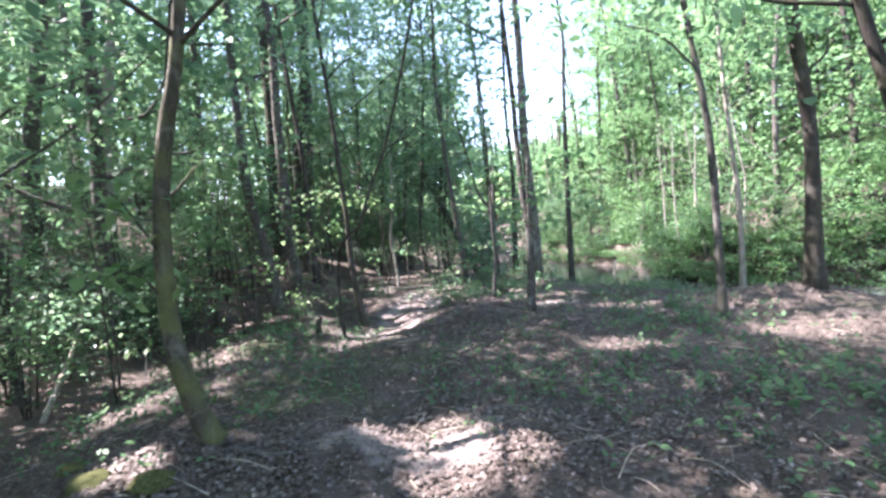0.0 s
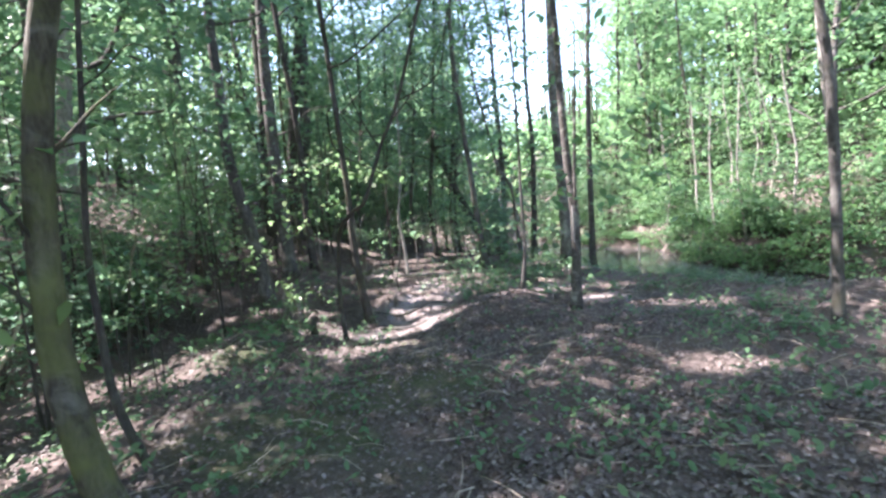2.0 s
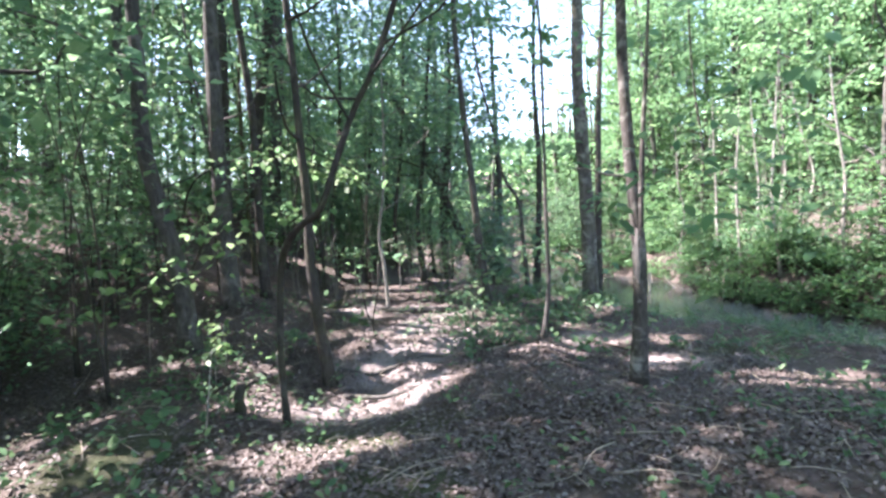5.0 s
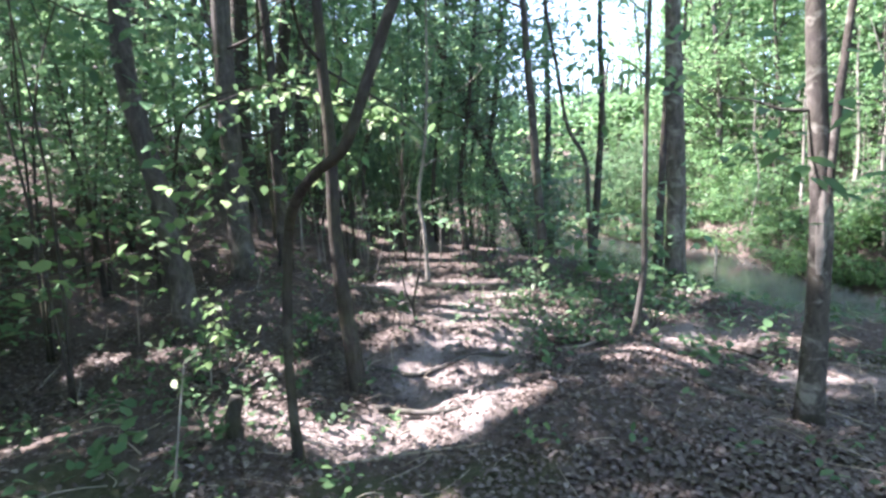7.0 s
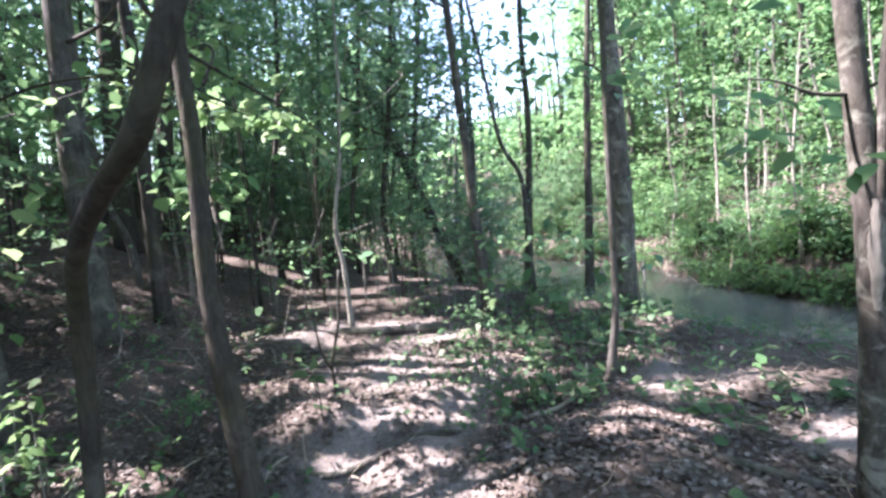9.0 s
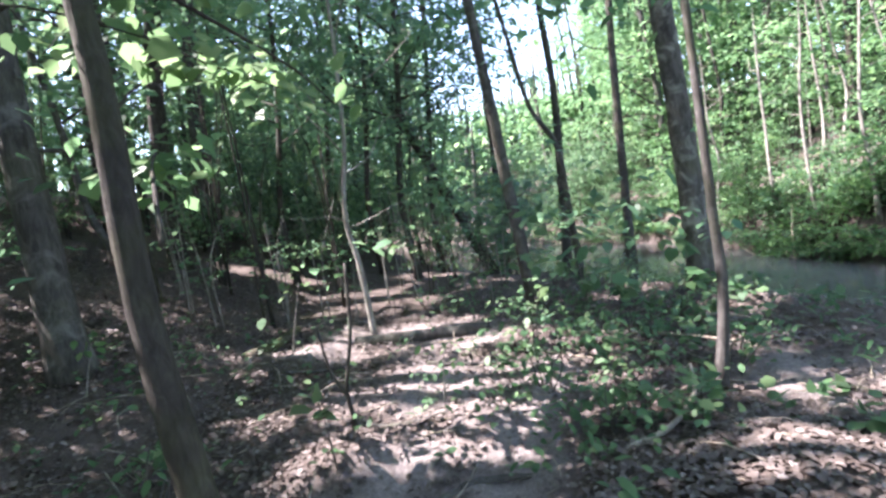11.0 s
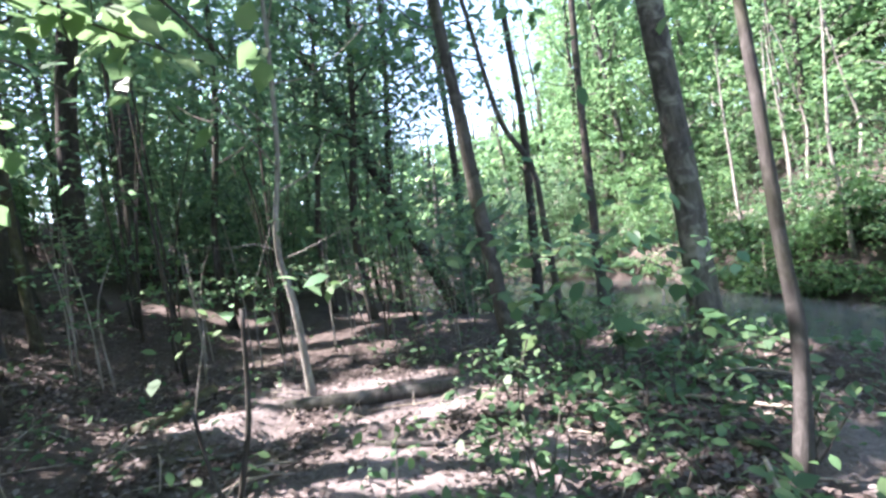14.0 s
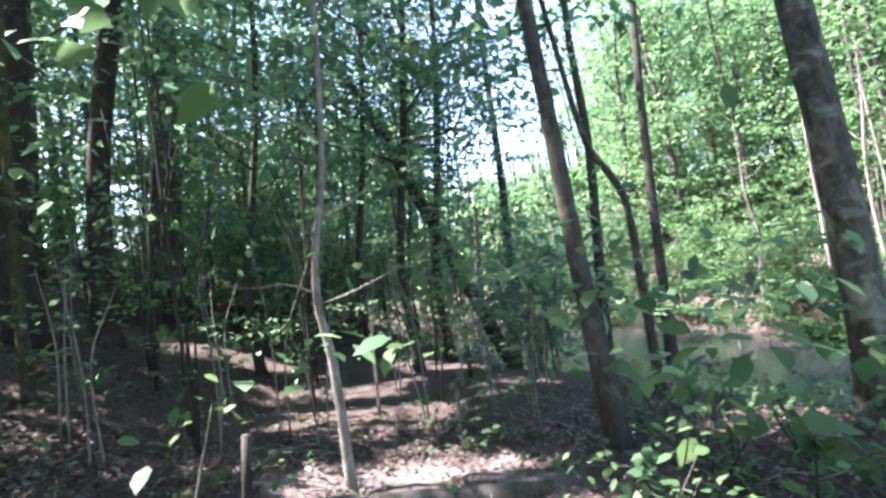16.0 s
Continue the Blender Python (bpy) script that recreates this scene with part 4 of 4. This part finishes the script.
r = np.random.default_rng(81)
limb_wood("log", [(-1.1, 11.62, 0), (-0.75, 11.55, 0.01), (-0.3, 11.5, 0), (0.15, 11.42, 0)], 0.058, 0.045, BARK_GREY, "dark fallen log beside a sunlit patch", "log", r, 12, 0.09, 0.3)
limb_wood("log", [(-2.05, 11.5, 0), (-1.9, 11.8, 0), (-1.72, 12.15, 0)], 0.062, 0.05, BARK_MOSS, "short mossy log in half shade", "log", r, 12, 0.09, 0.3)
for q, k in (([(-1.3, 9.0, 0), (-0.9, 8.95, 0.01), (-0.45, 9.1, 0.0), (-0.1, 9.05, -0.02)], 0.028), ([(-1.2, 9.9, 0), (-0.7, 9.75, 0.01), (-0.2, 9.85, 0.0)], 0.022), ([(-1.2, 8.55, 0), (-0.7, 8.4, 0.01), (-0.2, 8.5, 0)], 0.025), ([(-0.5, 10.6, 0), (0.0, 10.5, 0.01), (0.5, 10.6, -0.02)], 0.02), ([(1.4, 8.0, 0), (1.0, 8.3, 0), (0.7, 8.7, -0.02)], 0.03), ([(-1.6, 3.6, 0), (-1.2, 3.45, 0.01), (-0.8, 3.5, -0.02)], 0.03), ([(-2.0, 11.0, 0), (-1.5, 10.8, 0.02), (-1.0, 10.9, 0)], 0.02)):
    limb_wood("root", q, k, k * 0.5, BARK_GREY, "exposed tree root crossing the trail", "root", r, 7, 0.08, 0.2)
limb_wood("fallen_branch", [(-4.6, 5.6, 0), (-5.0, 6.4, 0.2), (-5.6, 7.6, 0.55), (-6.1, 8.6, 0.9)], 0.035, 0.02, DEADWOOD, "dead branch propped on the shaded slope", "branch", r, 7)
limb_wood("fallen_branch", [(0.3, 9.05, 0), (0.55, 9.12, 0.03), (0.78, 9.28, 0.1), (0.86, 9.42, 0.2)], 0.016, 0.009, DEADWOOD, "short curved pale branch on the litter", "branch", r, 7)
limb_wood("fallen_branch", [(1.5, 10.6, 0.02), (1.76, 10.52, 0.08), (2.05, 10.3, 0.05)], 0.012, 0.007, DEADWOOD, "thin pale broken branch on the ground", "branch", r, 6)
limb_wood("fallen_branch", [(0.7, 10.85, 0), (1.2, 10.5, 0.02), (1.8, 10.0, 0)], 0.018, 0.01, DEADWOOD, "long thin pale stick on the ground", "branch", r, 6)
limb_wood("fallen_branch", [(1.6, 9.3, 0), (1.72, 8.95, 0.03), (1.9, 8.6, 0)], 0.014, 0.008, BARK_DARK, "dark fallen stick in the sun", "branch", r, 6)
limb_wood("fallen_branch", [(0.9, 8.6, 0), (0.6, 9.2, 0.02), (0.2, 9.5, 0)], 0.012, 0.007, BARK_GREY, "thin grey stick on the litter", "branch", r, 6)
limb_wood("fallen_branch", [(-1.3, 7.7, 0), (-0.9, 7.85, 0.02), (-0.4, 7.8, 0)], 0.012, 0.006, DEADWOOD, "thin dry stick on sunny ground", "branch", r, 6)
limb_wood("fallen_branch", [(6.2, 17.6, -0.4), (6.6, 18.4, 0.2), (6.9, 19.0, 0.9)], 0.05, 0.03, DEADWOOD, "dead branch sticking out of the creek", "branch", r, 6)
limb_wood("fallen_branch", [(7.6, 16.2, -0.2), (7.9, 16.8, 0.3), (8.3, 17.2, 0.6)], 0.04, 0.02, DEADWOOD, "pale dead branch at the far waterline", "branch", r, 6)
for x, y, k in [(8.3, 15.6, 1.0), (8.0, 17.6, 0.8), (8.1, 19.0, 1.1), (8.4, 14.9, 0.7), (8.0, 16.4, 0.6)]:
    limb_wood("fallen_branch", [(x, y, -0.1), (x - 0.3 * k, y + 0.1, 0.35 * k), (x - 0.5 * k, y + 0.4, 0.7 * k)], 0.03, 0.012, DEADWOOD, "bleached dead branch at the far waterline", "branch", r, 6)
limb_wood("leaning_trunk", [(1.6, 17.7, 0.0), (0.76, 17.72, 1.6), (0.16, 17.72, 2.8), (-0.62, 17.74, 4.2), (-1.4, 17.8, 5.6)], 0.13, 0.08, BARK_DARK, "dark dead trunk leaning among the trees", "tree trunk", r)
limb_wood("stump", [(-1.93, 7.83, -0.02), (-1.94, 7.84, 0.12), (-1.92, 7.86, 0.26)], 0.05, 0.04, BARK_DARK, "small dark broken stump", "stump", r, 9, 0.1, 0)

# forked dark sapling by the hummock
thing = empty_at("sapling", -0.94, 9.73, h(-0.94, 9.73), "dark forked bare sapling rising from a root hummock", "sapling", "understory")
z0 = h(-0.94, 9.73)
for q, k in (([(-0.94, 9.73, z0 - 0.03), (-0.99, 9.74, z0 + 0.22), (-0.92, 9.75, z0 + 0.56), (-0.89, 9.75, z0 + 0.95)], 0.014), ([(-0.99, 9.74, z0 + 0.2), (-1.06, 9.74, z0 + 0.36), (-1.1, 9.75, z0 + 0.62)], 0.011)):
    ln = spline([np.array(p) for p in q], 5)
    v, f = tube(ln, np.linspace(k, k * 0.6, len(ln)), 6, 0.05, 0, r)
    mesh_object("stem", v, f, BARK_DARK, thing)


def boulder(x, y, s, mat, label, seed):
    r = np.random.default_rng(seed)
    bm = bmesh.new()
    bmesh.ops.create_icosphere(bm, subdivisions=4, radius=1)
    for vert in bm.verts:
        k = 1 + 0.25 * noise.noise(vert.co * 1.3 + Vector((seed, 0, 0))) + 0.08 * noise.noise(vert.co * 5)
        vert.co = Vector((vert.co.x * s[0], vert.co.y * s[1], vert.co.z * s[2])) * k
    for face in bm.faces:
        face.smooth = True
    me = bpy.data.meshes.new("rock")
    bm.to_mesh(me)
    bm.free()
    me.materials.append(mat)
    ob = new("rock", me)
    ob.location = (x, y, h(x, y) - 0.1 * s[2])
    return tagged(ob, label, "rock", "mossy rocks")


boulder(-2.42, 3.3, (0.15, 0.13, 0.07), MOSS, "rounded rock covered in yellow-green moss", 3)
boulder(-1.95, 3.2, (0.15, 0.12, 0.08), MOSS, "low mossy rock half buried in leaves", 8)
boulder(-2.75, 3.6, (0.13, 0.12, 0.08), MOSS, "small mossy rock beside a tree", 12)


def seedling(x, y, height, n, size, leaf, label, r, shape=OVAL6, stem=BARK_PALE):
    z = h(x, y)
    thing = empty_at("seedling", x, y, z, label, "seedling", "seedlings")
    k = r.normal(0, 0.06, 2) * height
    ln = spline([np.array((x, y, z - 0.02)), np.array((x + k[0], y + k[1], z + 0.5 * height)), np.array((x + 2 * k[0], y + 2 * k[1], z + height))], 4)
    v, f = tube(ln, np.linspace(0.006, 0.003, len(ln)), 5, 0, 0, r)
    mesh_object("stem", v, f, stem, thing)
    c = ln[-1] + r.normal(0, 1, (n, 3)) * np.array((0.09, 0.09, 0.05)) * (0.5 + height)
    ob = new("foliage", leaves_mesh("foliage", c, size * r.uniform(0.7, 1.2, n), leaf, shape, r=r))
    ob.parent = thing
    ob.matrix_parent_inverse = Matrix.Translation(-thing.location)
    return thing


for x, y, hh, n, s in [(-2.42, 8.54, 0.42, 16, 0.08), (-2.43, 8.84, 0.5, 14, 0.08), (-3.5, 9.4, 0.7, 14, 0.09), (-2.45, 8.9, 0.3, 12, 0.08), (-1.95, 7.2, 0.6, 12, 0.07), (-3.3, 5.4, 0.6, 12, 0.1), (-0.2, 12.3, 0.45, 8, 0.06), (-1.6, 11.2, 0.6, 12, 0.07), (-0.45, 9.9, 0.35, 8, 0.07), (-1.7, 8.2, 0.5, 10, 0.07)]:
    seedling(x, y, hh, n, s, LEAF_YELLOW, "single pale green seedling catching the sun", r)


for x, y, hh, n, k in [(0.36, 9.3, 0.2, 9, 0.065), (0.5, 9.15, 0.18, 9, 0.07), (0.72, 9.12, 0.2, 9, 0.07), (0.96, 11.08, 0.34, 9, 0.12), (1.17, 10.88, 0.34, 10, 0.13), (2.0, 11.25, 0.5, 9, 0.13), (1.75, 10.9, 0.3, 10, 0.12), (0.87, 11.33, 0.5, 9, 0.11), (-1.03, 9.3, 0.32, 6, 0.12)]:
    seedling(x, y, hh, n, k, LEAF_HERB, "young plant with broad lobed green leaves", r, LOBED, BARK_GREY)
for x, y, hh, n, k in [(-4.90, 7.10, 0.55, 12, 0.1), (-6.25, 15.32, 0.4, 10, 0.08), (-2.79, 10.43, 0.35, 9, 0.08), (-6.39, 12.16, 0.4, 10, 0.08), (-5.28, 12.34, 0.45, 9, 0.08), (-2.68, 9.02, 0.45, 14, 0.09)]:
    seedling(x, y, hh, n, k, LEAF_YELLOW, "pale leafy seedling on a bare thin stem", r)
seedling(1.07, 11.39, 0.5, 4, 0.2, LEAF_YELLOW, "tall seedling with a few very large pale leaves", r, OVAL6, BARK_PALE)


# Sprays of large leaves on overhanging branches
def leafy_branch(pts, n, size, label, seed, leaf=LEAF_YELLOW, k=0.012, spread=0.14):
    r = np.random.default_rng(seed)
    q = [np.array(p, float) for p in pts]
    ln = spline(q, 6)
    x, y = q[0][:2]
    thing = empty_at("leafy_branch", q[0][0], q[0][1], q[0][2], label, "branch", "overhanging branches")
    v, f = tube(ln, np.linspace(k, 0.003, len(ln)), 6, 0.03, 0, r)
    mesh_object("stem", v, f, BARK_DARK, thing)
    m = len(ln)
    at = ln[r.integers(m // 4, m, n)]
    c = at + r.normal(0, 1, (n, 3)) * np.array((spread, spread, spread * 0.6))
    c = c[off_trail(c, 0.55)]
    ob = new("foliage", leaves_mesh("foliage", c, size * r.uniform(0.6, 1.15, len(c)), leaf, LOBED, 0.45, 0.4, r))
    ob.parent = thing
    ob.matrix_parent_inverse = Matrix.Translation(-thing.location)


leafy_branch([(-1.5, 8.9, 2.2), (-1.7, 9.3, 2.4), (-1.5, 9.75, 2.35), (-1.3, 9.95, 2.28), (-1.05, 10.1, 2.2)], 80, 0.125, "branch with large yellow-green lobed leaves over the trail", 5)
leafy_branch([(-1.42, 8.85, 1.4), (-1.6, 9.3, 1.75), (-1.7, 9.6, 1.85), (-1.95, 9.8, 1.75)], 60, 0.105, "low branch with bright lobed leaves", 6, LEAF_BRIGHT)
leafy_branch([(-1.46, 8.92, 2.3), (-1.5, 9.3, 2.6), (-1.75, 9.6, 2.7), (-2.3, 9.9, 2.5)], 60, 0.105, "branch hung with sunlit lobed leaves", 7)
leafy_branch([(-2.0, 3.83, 1.5), (-2.15, 3.68, 1.9), (-2.28, 3.62, 2.1), (-2.45, 3.6, 2.1)], 46, 0.11, "bright green leafy spray beside a mossy trunk", 8)
leafy_branch([(-2.03, 3.8, 1.2), (-2.15, 3.7, 1.45), (-2.3, 3.62, 1.5), (-2.4, 3.6, 1.42)], 22, 0.11, "small spray of bright green leaves", 9)
leafy_branch([(-3.0, 9.5, 1.2), (-2.6, 8.9, 1.5), (-2.2, 8.3, 1.6), (-1.98, 8.1, 1.55)], 60, 0.09, "thin branch with pale sunlit leaves", 10, spread=0.2)
leafy_branch([(-3.1, 9.5, 1.7), (-2.7, 9.1, 2.2), (-2.0, 9.1, 2.4), (-1.3, 9.3, 2.2)], 80, 0.075, "spreading branch with small bright leaves", 11, LEAF_BRIGHT, spread=0.25)
leafy_branch([(-3.2, 9.5, 0.9), (-3.0, 8.8, 1.1), (-2.8, 8.0, 1.15), (-2.9, 7.4, 1.1)], 60, 0.09, "low thin branch with pale leaves over dark ground", 12, spread=0.22)
leafy_branch([(-1.52, 8.85, 2.45), (-1.2, 9.25, 2.3), (-0.95, 9.5, 2.15), (-0.8, 9.65, 2.0)], 34, 0.11, "drooping spray of olive-green lobed leaves over the trail", 13)
